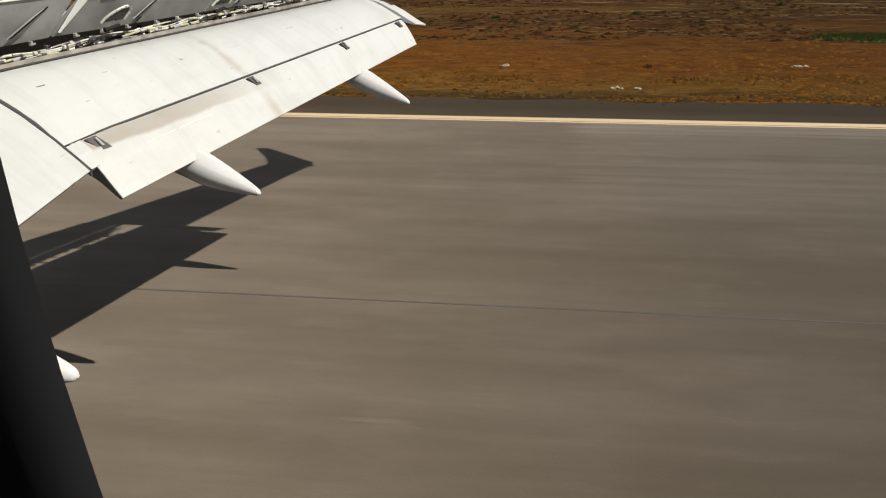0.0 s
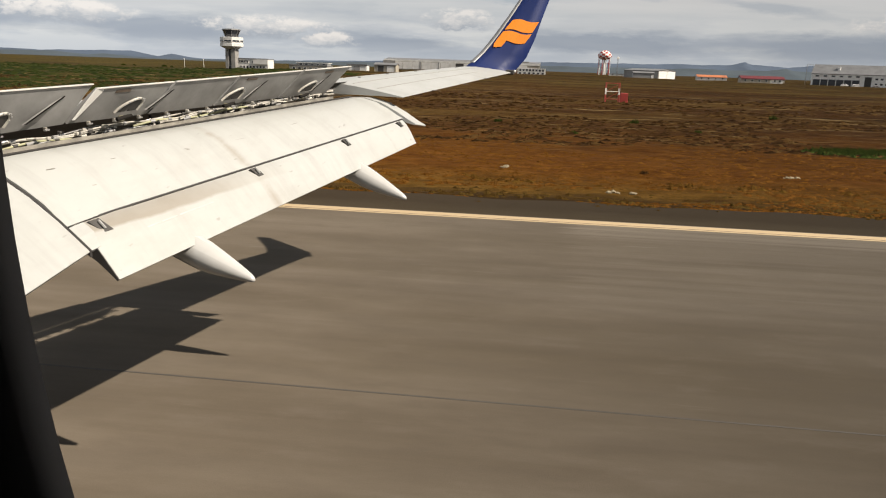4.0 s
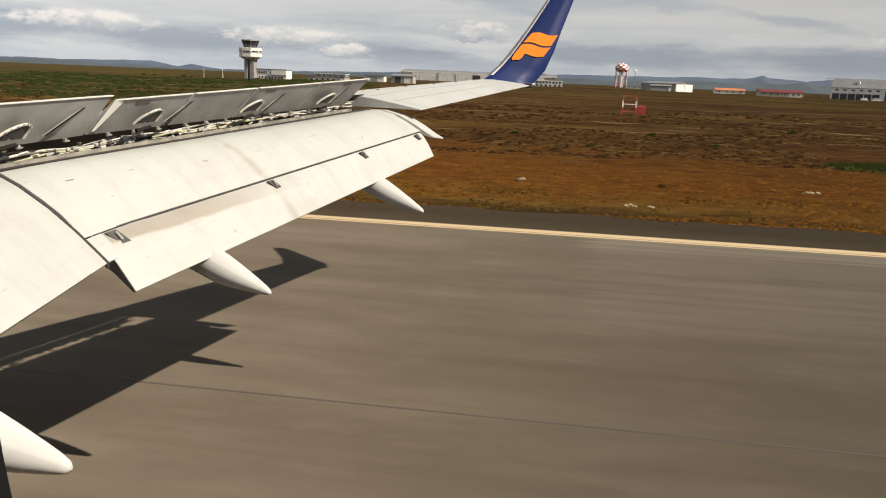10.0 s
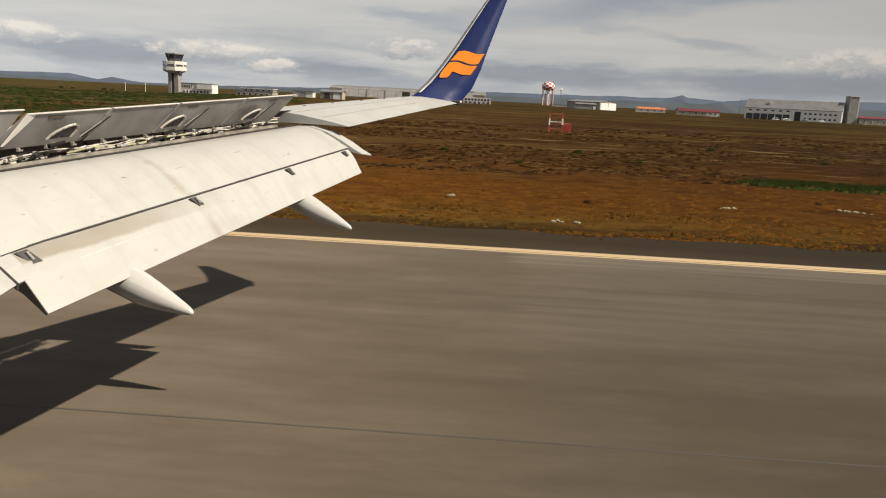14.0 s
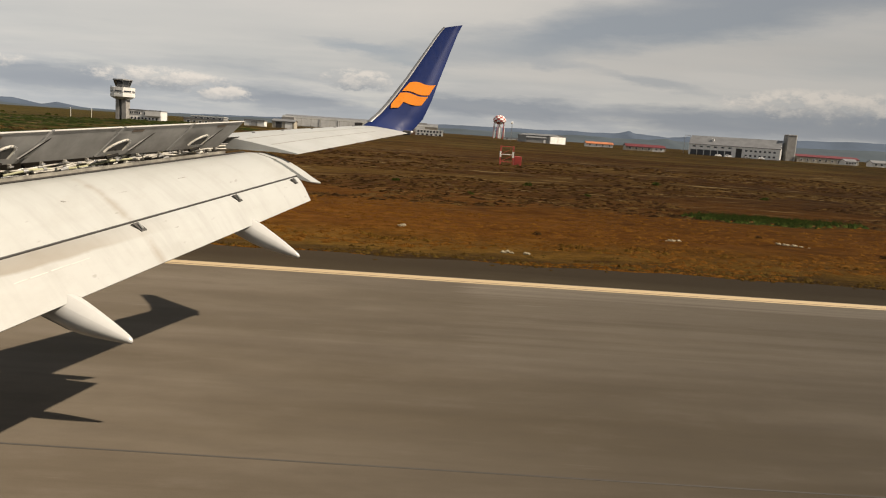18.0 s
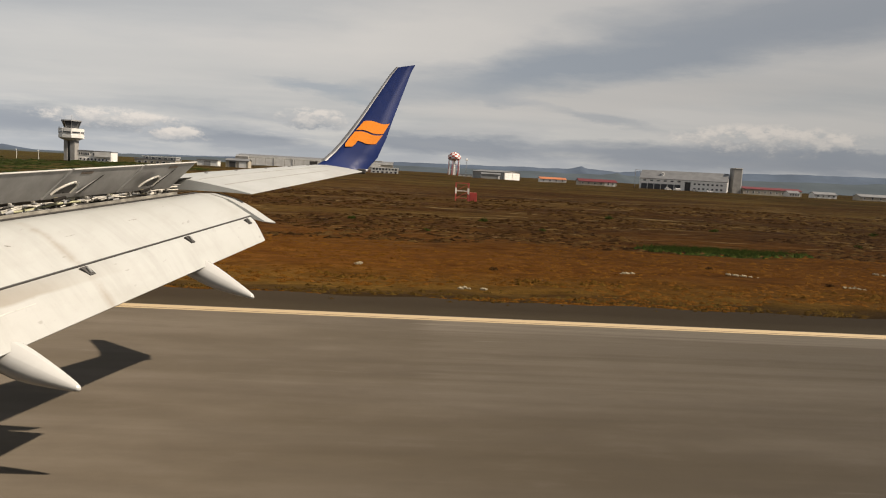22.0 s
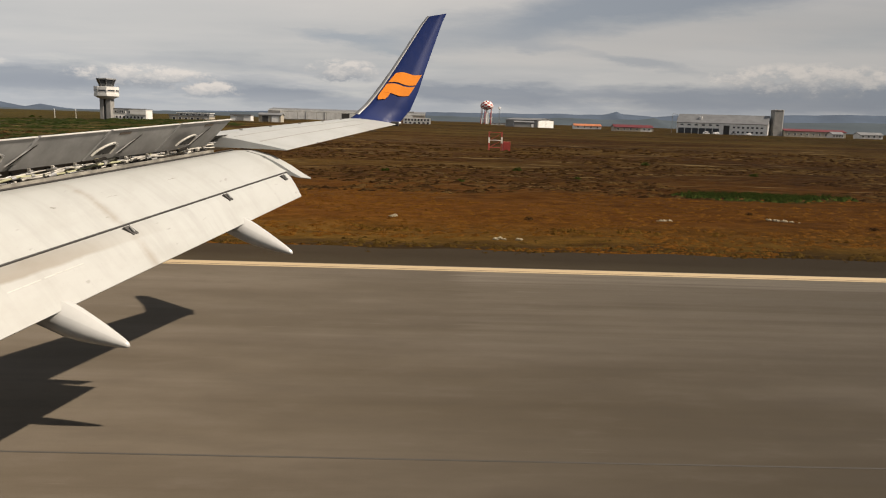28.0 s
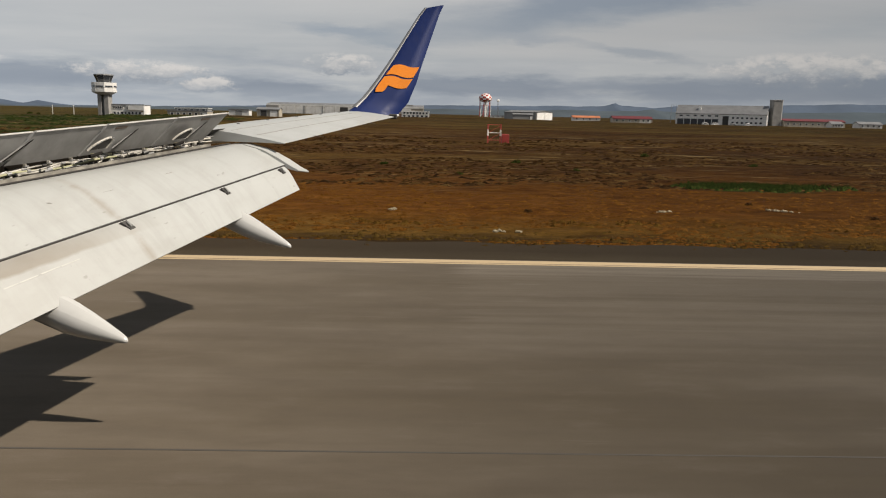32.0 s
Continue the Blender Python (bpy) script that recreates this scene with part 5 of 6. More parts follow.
part("cab_glass", loft([octagon(4.1, 20.4), octagon(5.8, 25.0)]), "window", tower, "dark outward-leaning cab glass")
part("cab_roof", loft([octagon(6.0, 25.0), octagon(6.2, 25.1), octagon(6.0, 25.8), octagon(3.0, 26.0)]), "grey_roof", tower, "dark flat cab roof")
for i in range(8):
    a = radians(22.5 + 45 * i)
    part("mullion", rod((4.15 * math.cos(a), 4.15 * math.sin(a), 20.4), (5.85 * math.cos(a), 5.85 * math.sin(a), 25.0), 0.09, None, 5), "steel", tower)
for i in range(12):
    a = radians(30 * i)
    part("rail_post", rod((7.5 * math.cos(a), 7.5 * math.sin(a), 20.4), (7.5 * math.cos(a), 7.5 * math.sin(a), 21.5), 0.05, None, 5), "steel", tower)
part("aerial", rod((0, 0, 25.8), (0, 0, 29.0), 0.06, 0.03, 5), "steel", tower)
part("aerial", rod((1.4, 0.5, 25.8), (1.4, 0.5, 27.8), 0.05, 0.03, 5), "steel", tower)
office = house("office_wing", TX + 3.6, TX + 25, TY + 1, 12, tz0, tz0 + 7.3, None, "white_wall", "grey_roof", windows=[(0.06 + 0.055 * i, 4.9, 6.4, 1.0) for i in range(6)] + [(0.5 + 0.062 * i, 4.6, 6.4, 1.15) for i in range(8)] + [(0.1 + 0.11 * i, 1.4, 2.8, 1.2) for i in range(8)], label="white two-storey office wing beside the control tower", category="office building")
part("upper_storey", box((0.5, -1.2, 4.0), (11.0, 0.02, 6.9)), "white_wall", office, "white projecting upper storey")

# chequered water tower
WX, WY = 179.0, 1273.0
wz = land(WX, WY)
water = sited(thing("water_tower", (WX, WY, wz), label="red and white chequered water tower on legs", category="water tower"))
tank = []
profile = [(0.15, 38.2), (3.6, 37.6), (7.2, 35.8), (9.8, 33.0), (10.8, 30.0), (10.3, 27.2), (8.0, 25.0), (3.4, 23.6), (0.3, 23.4)]
SECT = 24
for j, ((r0, z0), (r1, z1)) in enumerate(zip(profile, profile[1:])):
    for c in range(SECT):
        a0, a1 = 2 * math.pi * c / SECT, 2 * math.pi * (c + 1) / SECT
        ring0 = [(r0 * math.cos(a), r0 * math.sin(a), z0) for a in (a0, a1)]
        ring1 = [(r1 * math.cos(a), r1 * math.sin(a), z1) for a in (a1, a0)]
        outer_ = [Vector(p) for p in ring0 + ring1]
        inner_ = [Vector((p.x * 0.97, p.y * 0.97, p.z)) for p in outer_]
        part("panel", loft([outer_, inner_]), "red" if (c // 2 + j) % 2 else "white", water)
for i in range(10):
    a = radians(36 * i)
    part("leg", rod((9.2 * math.cos(a), 9.2 * math.sin(a), -2), (9.0 * math.cos(a), 9.0 * math.sin(a), 28.5), 0.42, 0.38, 6), "red" if i % 2 else "white", water)
part("riser", rod((0, 0, -2), (0, 0, 24.5), 1.3, None, 12), "white", water, "white central pipe")
part("balcony", loft([[(r * math.cos(2 * math.pi * i / 24), r * math.sin(2 * math.pi * i / 24), z) for i in range(24)] for r, z in ((9.3, 28.6), (10.1, 28.6), (10.1, 29.0), (9.3, 29.0))]), "red", water)
for i in range(10):
    a, b = radians(36 * i), radians(36 * (i + 1))
    part("brace", rod((9.1 * math.cos(a), 9.1 * math.sin(a), 9), (9.1 * math.cos(b), 9.1 * math.sin(b), 9), 0.18, None, 5), "white", water)
    part("brace", rod((9.1 * math.cos(a), 9.1 * math.sin(a), 18), (9.1 * math.cos(b), 9.1 * math.sin(b), 18), 0.18, None, 5), "red", water)

# the long white hangar
HZ = land(-40, 1130)
hangar = house("aircraft_hangar", -150, 78, 1130, 70, HZ, HZ + 12.6, HZ + 15.0, "beige_wall", "grey_roof", True, label="long beige and white aircraft hangar with sliding doors", category="hangar")
for i, x in enumerate(range(-100, 96, 14)):
    part("sliding_door", box((x, -0.6, -0.5), (x + 13.4, -0.1, 9.8), 0.1), "white_wall", hangar, "white sliding hangar door")
# no real opening: a dark sheet gives the shade inside the gap
part("gap_shade_sheet", box((-8, -0.7, -0.5), (3.5, -0.62, 9.6)), "dark", hangar, "dark sheet for the shade in an open gap between doors")
for x in (-60, -33, 24, 52, 80):
    part("door_post", box((x - 0.6, -0.9, -0.5), (x + 0.6, -0.65, 10.4)), "grey_wall", hangar, "grey post between doors")
part("parapet", box((-114, -0.5, 10.2), (114, -0.05, 12.8)), "white_wall", hangar, "white band over the doors")
part("side_wing", box((-114, -6, -1), (-96, -0.1, 11.0)), "concrete", hangar, "grey block at the hangar's end")
annex = house("hangar_annex", 30, 70, 760, 20, land(50, 760), land(50, 760) + 5.6, None, "beige_wall", "white", windows=[(0.1 + 0.1 * i, 3.6, 4.7, 2) for i in range(9)], label="low beige annex with a brown base beside the hangar", category="building")
part("brown_base", box((-19.9, -0.5, -0.5), (8, -0.05, 3.0)), "brown_wall", annex, "brown cladding along the base")
for x in (9.5, 14.5):
    part("white_door", box((x, -0.6, -0.5), (x + 4.2, -0.06, 3.6)), "white", annex)
house("cream_terminal", 58, 84, 727, 14, land(70, 727), land(70, 727) + 5.2, None, "white_wall", "white", windows=[(0.1 + 0.115 * i, 3.2, 5.0, 1.8) for i in range(8)] + [(0.1 + 0.16 * i, 0.6, 2.2, 2.2) for i in range(6)], label="cream flat-roofed building with white roof band", category="building")
bz = land(-6, 421)
house("barn", -11, 1, 421, 9, bz, bz + 3.6, bz + 4.6, "beige_wall", "grey_roof", True, doors=[(0.3, 3.2, 3.2, "dark"), (0.75, 3.2, 3.8, "white")], label="small beige barn with a dark open door", category="barn")
house("garage", -27, -16, 424, 7, land(-22, 424), land(-22, 424) + 3.0, None, "white_wall", "grey_roof", doors=[(0.5, 2.4, 3, "grey_wall")], label="small white flat-roofed garage", category="garage")

store = house("apron_store", -64, -42, 436, 12, land(-60, 436) - 1.2, land(-60, 436) + 2.0, None, "beige_wall", "grey_roof", windows=[(0.12 + 0.15 * i, 1.2, 2.4, 1.5) for i in range(6)], doors=[(0.93, 2.6, 2.6, "white")], label="low beige store with a grey upper floor", category="building")
part("upper_floor", box((-7.5, 3.0, 3.45), (10.5, 11.5, 4.9)), "grey_wall", store, "grey upper floor set back")
part("upper_roof", box((-8.0, 2.6, 4.9), (11.0, 11.9, 5.15)), "white", store, "pale flat upper roof")
for i in range(5):
    opening(store, "window", -6.0 + 3.4 * i, -4.4 + 3.4 * i, 3.8, 4.6, 3.0)

# grey hall with white end doors
gz = land(168, 675)
hall = house("grey_hall", 147, 187, 705, 22, gz, gz + 6.2, gz + 7.8, "grey_wall", "grey_roof", True, label="grey sheet-clad hall with white doors", category="hall")
hall.rotation_euler = (0, 0, radians(-50))
for y in (0.8, 11.2):
    part("white_door", box((20.02, y, -0.4), (20.3, y + 10.0, 5.9), 0.05), "white", hall, "tall white door")
house("hall_porch", 156, 173, 664, 7, gz, gz + 4.0, gz + 5.0, "grey_wall", "grey_roof", True, doors=[(0.93, 3.0, 2.0, "white")], label="lower grey porch in front of the hall", category="building")
mast = sited(thing("lattice_mast", (145, 690, land(145, 690)), label="grey lattice radio mast", category="mast"))
for dx, dy in ((-0.6, -0.6), (0.6, -0.6), (0, 0.7)):
    part("mast_leg", rod((dx, dy, -1), (dx * 0.6, dy * 0.6, 16), 0.09, 0.06, 5), "steel", mast)
for i in range(8):
    part("cross_brace", rod((-0.6, -0.6, 2 * i), (0.6, -0.6, 2 * i + 2), 0.05, None, 4), "steel", mast)
part("dish", rod((0, -0.4, 16), (0, -0.9, 16.1), 1.2, 0.9, 12), "white", mast, "white dish aerial")

# the fire hall with roller doors, and the tall concrete tower beside it
fz = land(320, 620)
fire = house("fire_hall", 285, 355, 622, 26, fz, fz + 8.6, fz + 15.6, "white", "grey_roof", True, label="white hall with dark roller doors and grey roof", category="hall",
             doors=[(0.055 + 0.078 * i, 4.4, 4.6, "window") for i in range(6)] + [(0.56, 7.0, 4.2, "dark")],
             windows=[(0.06 + 0.08 * i, 6.6, 7.7, 2.4) for i in range(6)] + [(0.64 + 0.05 * i, 5.2, 6.5, 1.7) for i in range(7)] + [(0.64 + 0.05 * i, 1.4, 2.8, 1.7) for i in range(7)])
part("roof_vent", box((-18, 5, 11.5), (-16, 7.5, 14.2), 0.1), "white", fire)
fire.rotation_euler = (0, 0, radians(-26))
tall = sited(thing("drill_tower", (363, 618, fz), label="tall plain concrete training tower", category="tower"))
part("tower_shaft", box((-3.4, -4, -2), (3.4, 4, 20.6), 0.15), "concrete", tall)
# sunlight on this side is put into the paler colour of a strip
part("sunlit_side_tone", box((3.4, -3.9, -2), (3.9, 3.9, 20.4)), "white_wall", tall, "pale strip painted as the sunlit side")
part("cornice", box((-3.7, -4.3, 20.6), (4.0, 4.3, 21.0)), "white_wall", tall)
house("red_roofed_wing", 368, 418, 612, 12, fz, fz + 4.4, fz + 6.0, "beige_wall", "red_roof", True, windows=[(0.07 + 0.1 * i, 1.5, 2.8, 1.6) for i in range(9)], label="low beige wing with a red roof", category="building")
for x, w, mat in ((300, 5, "white"), (308, 5.5, "white"), (322, 4.6, "grey_wall"), (334, 5, "white")):
    van = sited(thing("parked_van", (x, 600, land(x, 600)), label="small pale van parked before the hall", category="van", group="vans by the hall"))
    part("body", box((-w / 2, -0.95, 0.45), (w / 2, 0.95, 1.2), 0.12), mat, van)
    part("cabin", box((-w * 0.42, -0.88, 1.2), (w * 0.3, 0.88, 2.0), 0.2), mat, van)
    part("side_window", box((-w * 0.36, -0.93, 1.28), (w * 0.24, -0.86, 1.8)), "window", van)
    for dx in (-w * 0.32, w * 0.32):
        part("wheel", rod((dx, -0.98, 0.36), (dx, -0.72, 0.36), 0.36, None, 12), "dark", van)

# small houses with red roofs beyond the heath
for x, y, w, roof, wall in ((231, 575, 20, "red_roof", "beige_wall"), (244, 582, 15, "red_roof", "white_wall"), (272, 690, 22, "red_roof", "grey_wall"), (263, 640, 14, "red_roof", "beige_wall"), (240, 760, 27, "orange_roof", "white_wall"), (419, 578, 18, "grey_roof", "white_wall"), (450, 562, 27, "grey_roof", "beige_wall"), (401, 592, 9, "grey_roof", "white_wall")):
    z = land(x, y)
    house("small_house", x - w / 2, x + w / 2, y, 9, z, z + 2.8, z + 4.6, wall, roof, True, windows=[(0.14 + 0.24 * i, 1.1, 2.3, 1.4) for i in range(4)], label="low house with a %s roof" % ("red" if roof == "red_roof" else "grey" if roof == "grey_roof" else "orange"), category="house", group="houses beyond the heath")

house("long_shed", 178, 236, 1150, 12, land(205, 1150), land(205, 1150) + 2.2, None, "white_wall", "grey_roof", windows=[(0.08 + 0.12 * i, 0.8, 1.7, 2.0) for i in range(8)], label="long low white shed with a dark roof", category="shed")
gantry = sited(thing("aerial_frame", (287.5, 640, land(287, 640)), label="steel aerial frame beside the white hall", category="mast"))
for x in (-2.2, 2.2):
    part("frame_post", rod((x, 0, -1), (x, 0, 15.5), 0.16, 0.12, 6), "steel", gantry)
    for z in range(1, 15, 2):
        part("step_iron", rod((x - 0.4, 0, z), (x + 0.4, 0, z + 0.6), 0.05, None, 4), "steel", gantry)
part("frame_beam", rod((-2.2, 0, 15.5), (2.2, 0, 15.0), 0.14, None, 6), "steel", gantry)
for x, y in ((-148.4, 480), (-135.5, 480)):
    post = sited(thing("lamp_post", (x, y, land(x, y)), label="thin white lamp post near the control tower", category="lamp post", group="white posts by the tower"))
    part("pole", rod((0, 0, -0.5), (0, 0, 5.2), 0.16, 0.12, 8), "white", post)
    part("lamp_head", box((-0.2, -0.9, 5.15), (0.2, 0.15, 5.4), 0.04), "white", post)
part("roof_plant", box((63, 10, 13.2), (98, 24, 15.6), 0.1), "concrete", hangar, "grey plant rooms on the roof")
part("roof_plant", box((70, 12, 15.6), (76, 18, 17.4), 0.1), "concrete", hangar, "grey plant rooms on the roof")

# row of four pale hangars along the apron
shed = None
for i in range(4):
    x0 = 409 + 30.5 * i
    z = land(x0 + 12, 455)
    if shed is None:
        shed = house("storage_hangar", -12.5, 12.5, 0, 34, 0, 8.2, 11.6, "white_wall", "grey_roof", False, doors=[(0.5, 5.2, 9.0, "dark")], label="pale gabled storage hangar with a dark door", category="hangar", group="row of storage hangars")
        part("lean_to", box((12.6, 2, -2), (16.8, 20, 6.0)), "white_wall", shed)
        shed.location = (x0 + 12.5 + PLAN, 455, z)
    else:
        copy_thing(shed, Matrix.Translation((x0 + 12.5 + PLAN, 455, z)))

# the large arched hangar with its cream office block
az = land(725, 560)
arch_hangar = sited(thing("arched_hangar", (725, 560, az), label="large red-brown hangar with an orange arched roof", category="hangar"))
part("door_wall", box((-38, 0, -2), (38, 1.0, 19)), "grey_wall", arch_hangar, "grey sliding door wall")
part("fascia", box((-38.2, -0.4, 14.5), (38.2, 0.0, 21)), "red", arch_hangar, "red band over the doors")
part("side_block", box((-50, 2, -2), (-38.2, 30, 17)), "beige_wall", arch_hangar)
arcs = [[(30 * math.cos(math.pi * i / 20), y, 19 + 9.5 * math.sin(math.pi * i / 20)) for i in range(21)] for y in (1, 62)]
part("arched_roof", loft(arcs), "orange_roof", arch_hangar, "orange arched roof", smooth=True)
part("rear_hall", box((-38, 1.1, -2), (38, 62, 18.9)), "beige_wall", arch_hangar)
for i in range(6):
    part("hangar_door", box((-36 + 12 * i, -0.35, -0.5), (-24.4 + 12 * i, -0.02, 14.3), 0.1), "grey_wall", arch_hangar)
house("cream_office_block", 766, 815, 545, 16, az, az + 15, None, "yellow_wall", "grey_roof", windows=[(0.06 + 0.08 * i, 9.5 - 4 * j, 11.2 - 4 * j, 1.8) for i in range(12) for j in (0, 1)], label="cream office block with rows of small windows", category="office building")
house("red_roofed_annex", 775, 808, 530, 12, az, az + 5, az + 7.5, "yellow_wall", "red_roof", True, windows=[(0.1 + 0.13 * i, 1.5, 3, 1.6) for i in range(7)], label="cream annex with a red roof", category="building")

# far white houses along the skyline by the runway's start
for i in range(12):
    x, y = 1020 + 42 * i, 470 + 40 * math.sin(i * 2.3)
    z = land(x, y)
    house("far_house", x - 11, x + 11, y, 10, z, z + 4.0, z + 6.2, "white_wall", "red_roof" if i % 3 == 0 else "grey_roof", True, windows=[(0.15 + 0.23 * j, 1.3, 2.6, 1.5) for j in range(4)], label="white two-window house with a %s roof" % ("red" if i % 3 == 0 else "grey"), category="house", group="white houses on the skyline")

# pale cracks in the old shoulder back along the runway
bm = bmesh.new()
crack_rng = random.Random(5)
for i in range(90):
    x, y = 960 + 5 * i + crack_rng.uniform(-2, 2), EDGE_Y + 0.7
    while y < VERGE_Y - 0.8:
        nx_, ny_ = x + crack_rng.uniform(-0.9, 0.9), y + crack_rng.uniform(0.3, 0.8)
        q = [bm.verts.new(p) for p in ((x - 0.05, y, 0.006), (x + 0.05, y, 0.006), (nx_ + 0.05, ny_, 0.004), (nx_ - 0.05, ny_, 0.004))]
        bm.faces.new(q)
        x, y = nx_, ny_
tagged(sited(part("shoulder_cracks", bm, "rock")), "pale branching cracks in the old shoulder", "crack", kind="stuff")

# windsock, marker frames, edge lights
sock = sited(thing("windsock", (196, 138, land(196, 138)), label="red and white windsock on a pole", category="windsock"))
part("pole", rod((0, 0, -0.5), (0, 0, 7.5), 0.07, 0.05, 8), "white", sock)
for i in range(4):
    part("band", loft([[(0.1 + 0.9 * (i + d), 0.55 * (1 - 0.1 * (i + d)) * math.cos(a), 7.2 - 0.12 * (i + d) + 0.55 * (1 - 0.1 * (i + d)) * math.sin(a)) for a in (2 * math.pi * j / 12 for j in range(12))] for d in (0, 1)]), "red" if i % 2 == 0 else "white", sock)
for x, y in ((180, 138), (91.7, 128.8)):
    stand = sited(thing("marker_frame", (x, y, land(x, y)), label="red and white steel marker frame", category="marker", group="marker frames on the heath"))
    for dx, dy in ((-1.2, -0.8), (0.9, -0.8), (-1.2, 0.8), (0.9, 0.8)):
        for a, b, mat in ((-0.3, 1.2, "red"), (1.2, 2.2, "white"), (2.2, 3.1, "red")):
            part("post", rod((dx, dy, a), (dx, dy, b), 0.06, None, 6), mat, stand)
    for z in (0.5, 1.7, 3.0):
        part("crossbar", rod((-1.2, -0.8, z), (0.9, -0.8, z), 0.05, None, 6), "white" if z == 1.7 else "red", stand)
    for z in (0.5, 1.7):
        part("brace", rod((-1.2, -0.8, z), (0.9, -0.8, z + 1.2), 0.035, None, 5), "red", stand)
    part("cabinet", box((1.1, -0.7, -0.2), (2.3, 0.5, 1.5), 0.04), "red", stand, "dark red switch cabinet")
standard = sited(thing("signal_post", (161, 114, land(161, 114)), label="white post with a dark lamp cluster on top", category="lamp post"))
part("pole", rod((0, 0, -0.3), (0, 0, 1.7), 0.16, 0.13, 8), "white", standard)
part("plinth", box((-0.4, -0.4, -0.2), (0.4, 0.4, 0.15), 0.03), "concrete", standard)
part("arm", box((-0.75, -0.07, 1.7), (0.75, 0.07, 1.86), 0.02), "white", standard)
for x in (-0.6, 0.0, 0.6):
    head_ = part("lamp_head", rod((x, -0.28, 2.08), (x, 0.2, 2.1), 0.24, 0.17, 10), "dark", standard, "dark round lamp")
    part("hood", rod((x, -0.34, 2.09), (x, -0.26, 2.09), 0.26, 0.26, 10), "white", head_)
for x in (-19.4, 40.6, 100.6, 160.6, 220.6):
    lamp = sited(thing("edge_light", (x, EDGE_Y + 1.2, -0.01), label="small runway edge light on a short stem", category="light", group="runway edge lights"))
    part("base", rod((0, 0, -0.02), (0, 0, 0.04), 0.2, 0.16, 12), "rock", lamp)
    part("stem", rod((0, 0, 0.04), (0, 0, 0.40), 0.035, None, 8), "steel", lamp)
    part("collar", rod((0, 0, 0.38), (0, 0, 0.44), 0.075, 0.06, 10), "dark", lamp)
    part("head", rod((0, 0, 0.44), (0, 0, 0.60), 0.07, 0.05, 10), "white", lamp)
part("collar", rod((0, 0, 0.27), (0, 0, 0.30), 0.07, None, 10), "yellow_wall", lamp)
for i in range(-8, 24):
    if i:
        copy_thing(lamp, Matrix.Translation((1 + 60 * i + PLAN, EDGE_Y + 1.9, -0.01)))

# touchdown bars, transverse joints and the taxiway, back along the runway
for x in (1379, 1229):
    for y0 in (7.2, 10.6, 14.0):
        sited(strip("touchdown_bar", x, x + 22.5, y0, y0 + 1.8, "bar_paint", "worn white touchdown bar", 0.006))
        sited(strip("touchdown_bar", x, x + 22.5, -y0 - 1.8, -y0, "bar_paint", "worn white touchdown bar", 0.006))
bm = bmesh.new()
for i in range(150):
    x = 950 + 3.0 * i
    add_box(bm, (x, -29.9, -0.01), (x + 0.16, EDGE_Y - 0.5, 0.004))
joints_ob = tagged(sited(part("tar_joints", bm, "joint_tar")), "pale transverse joints across the runway", "joint", kind="stuff")
for x0, x1 in ((640, 705), (395, 432)):
    sited(strip("concrete_strip" if x0 < 500 else "taxiway_mouth", x0, x1, -29.9, EDGE_Y - 0.5, "pale_concrete", "pale grooved concrete strip across the runway", 0.0045))
bm = bmesh.new()
track = [(690, 27.6), (700, 60), (716, 120), (740, 220), (770, 360)]
rows = []
for x, y in track:
    rows.append([bm.verts.new((x + d, y, land(x + d, max(y, VERGE_Y)) + 0.35 if y > VERGE_Y + 3 else 0.002)) for d in (-22, -8, 8, 22)])
for a, b in zip(rows, rows[1:]):
    for i in range(3):
        bm.faces.new((a[i], a[i + 1], b[i + 1], b[i]))
tagged(sited(part("taxiway", bm, "pale_concrete", smooth=True)), "pale grey taxiway leading away over the heath", "taxiway", kind="structure")
rings = []
for i in range(25):
    a = math.pi * i / 48
    c = Vector((716 - 42 * math.cos(a), 60 - 46 * (1 - math.sin(a)), 0))
    o = Vector((-math.cos(a), math.sin(a), 0)) * 0.22
    rings.append([c - o + Vector((0, 0, 0.007)), c + o + Vector((0, 0, 0.007)), c + o + Vector((0, 0, 0.003)), c - o + Vector((0, 0, 0.003))])
tagged(sited(part("taxi_line", loft(rings), "yellow_paint")), "curved yellow taxi line", "runway marking", kind="structure")

# dark tyre tracks along the runway
for y, w, x0, x1 in ((14.15, 0.28, 500, 640), (13.1, 0.16, 520, 640)):
    sited(strip("tyre_track", x0, x1, y, y + w, "tyre_mark", "faint dark tyre track", 0.0035))

sited(strip("paving_joint", -400, 420, 12.14, 12.185, "tyre_mark", "thin dark joint along the paving", 0.0035))

# gravel track over the heath
bm = bmesh.new()
rows = []
for i in range(30):
    k = i / 29
    x, y = -112 + 70 * k, 60 + 330 * k
    rows.append([bm.verts.new((x + d, y, land(x + d, y) + 0.12)) for d in (-4, -1.5, 1.5, 4)])
for a, b in zip(rows, rows[1:]):
    for i in range(3):
        bm.faces.new((a[i], a[i + 1], b[i + 1], b[i]))
tagged(sited(part("gravel_track", bm, "shoulder", smooth=True)), "dark gravel track over the heath", "track", kind="structure")

# ---- far hills ----
SKYLINE = [(-4600, 30), (-2700, 26), (-2285, 36), (-2240, 37), (-2171, 24), (-2088, 4), (-1994, 31), (-1940, 17), (-1850, 4), (-1532, 8), (-1198, 14), (-400, 38), (413, 50), (868, 59), (1055, 64), (1092, 73), (1118, 83), (1150, 68), (1340, 61), (1448, 75), (1590, 69), (1748, 82), (1875, 79), (2444, 108), (4600, 120)]


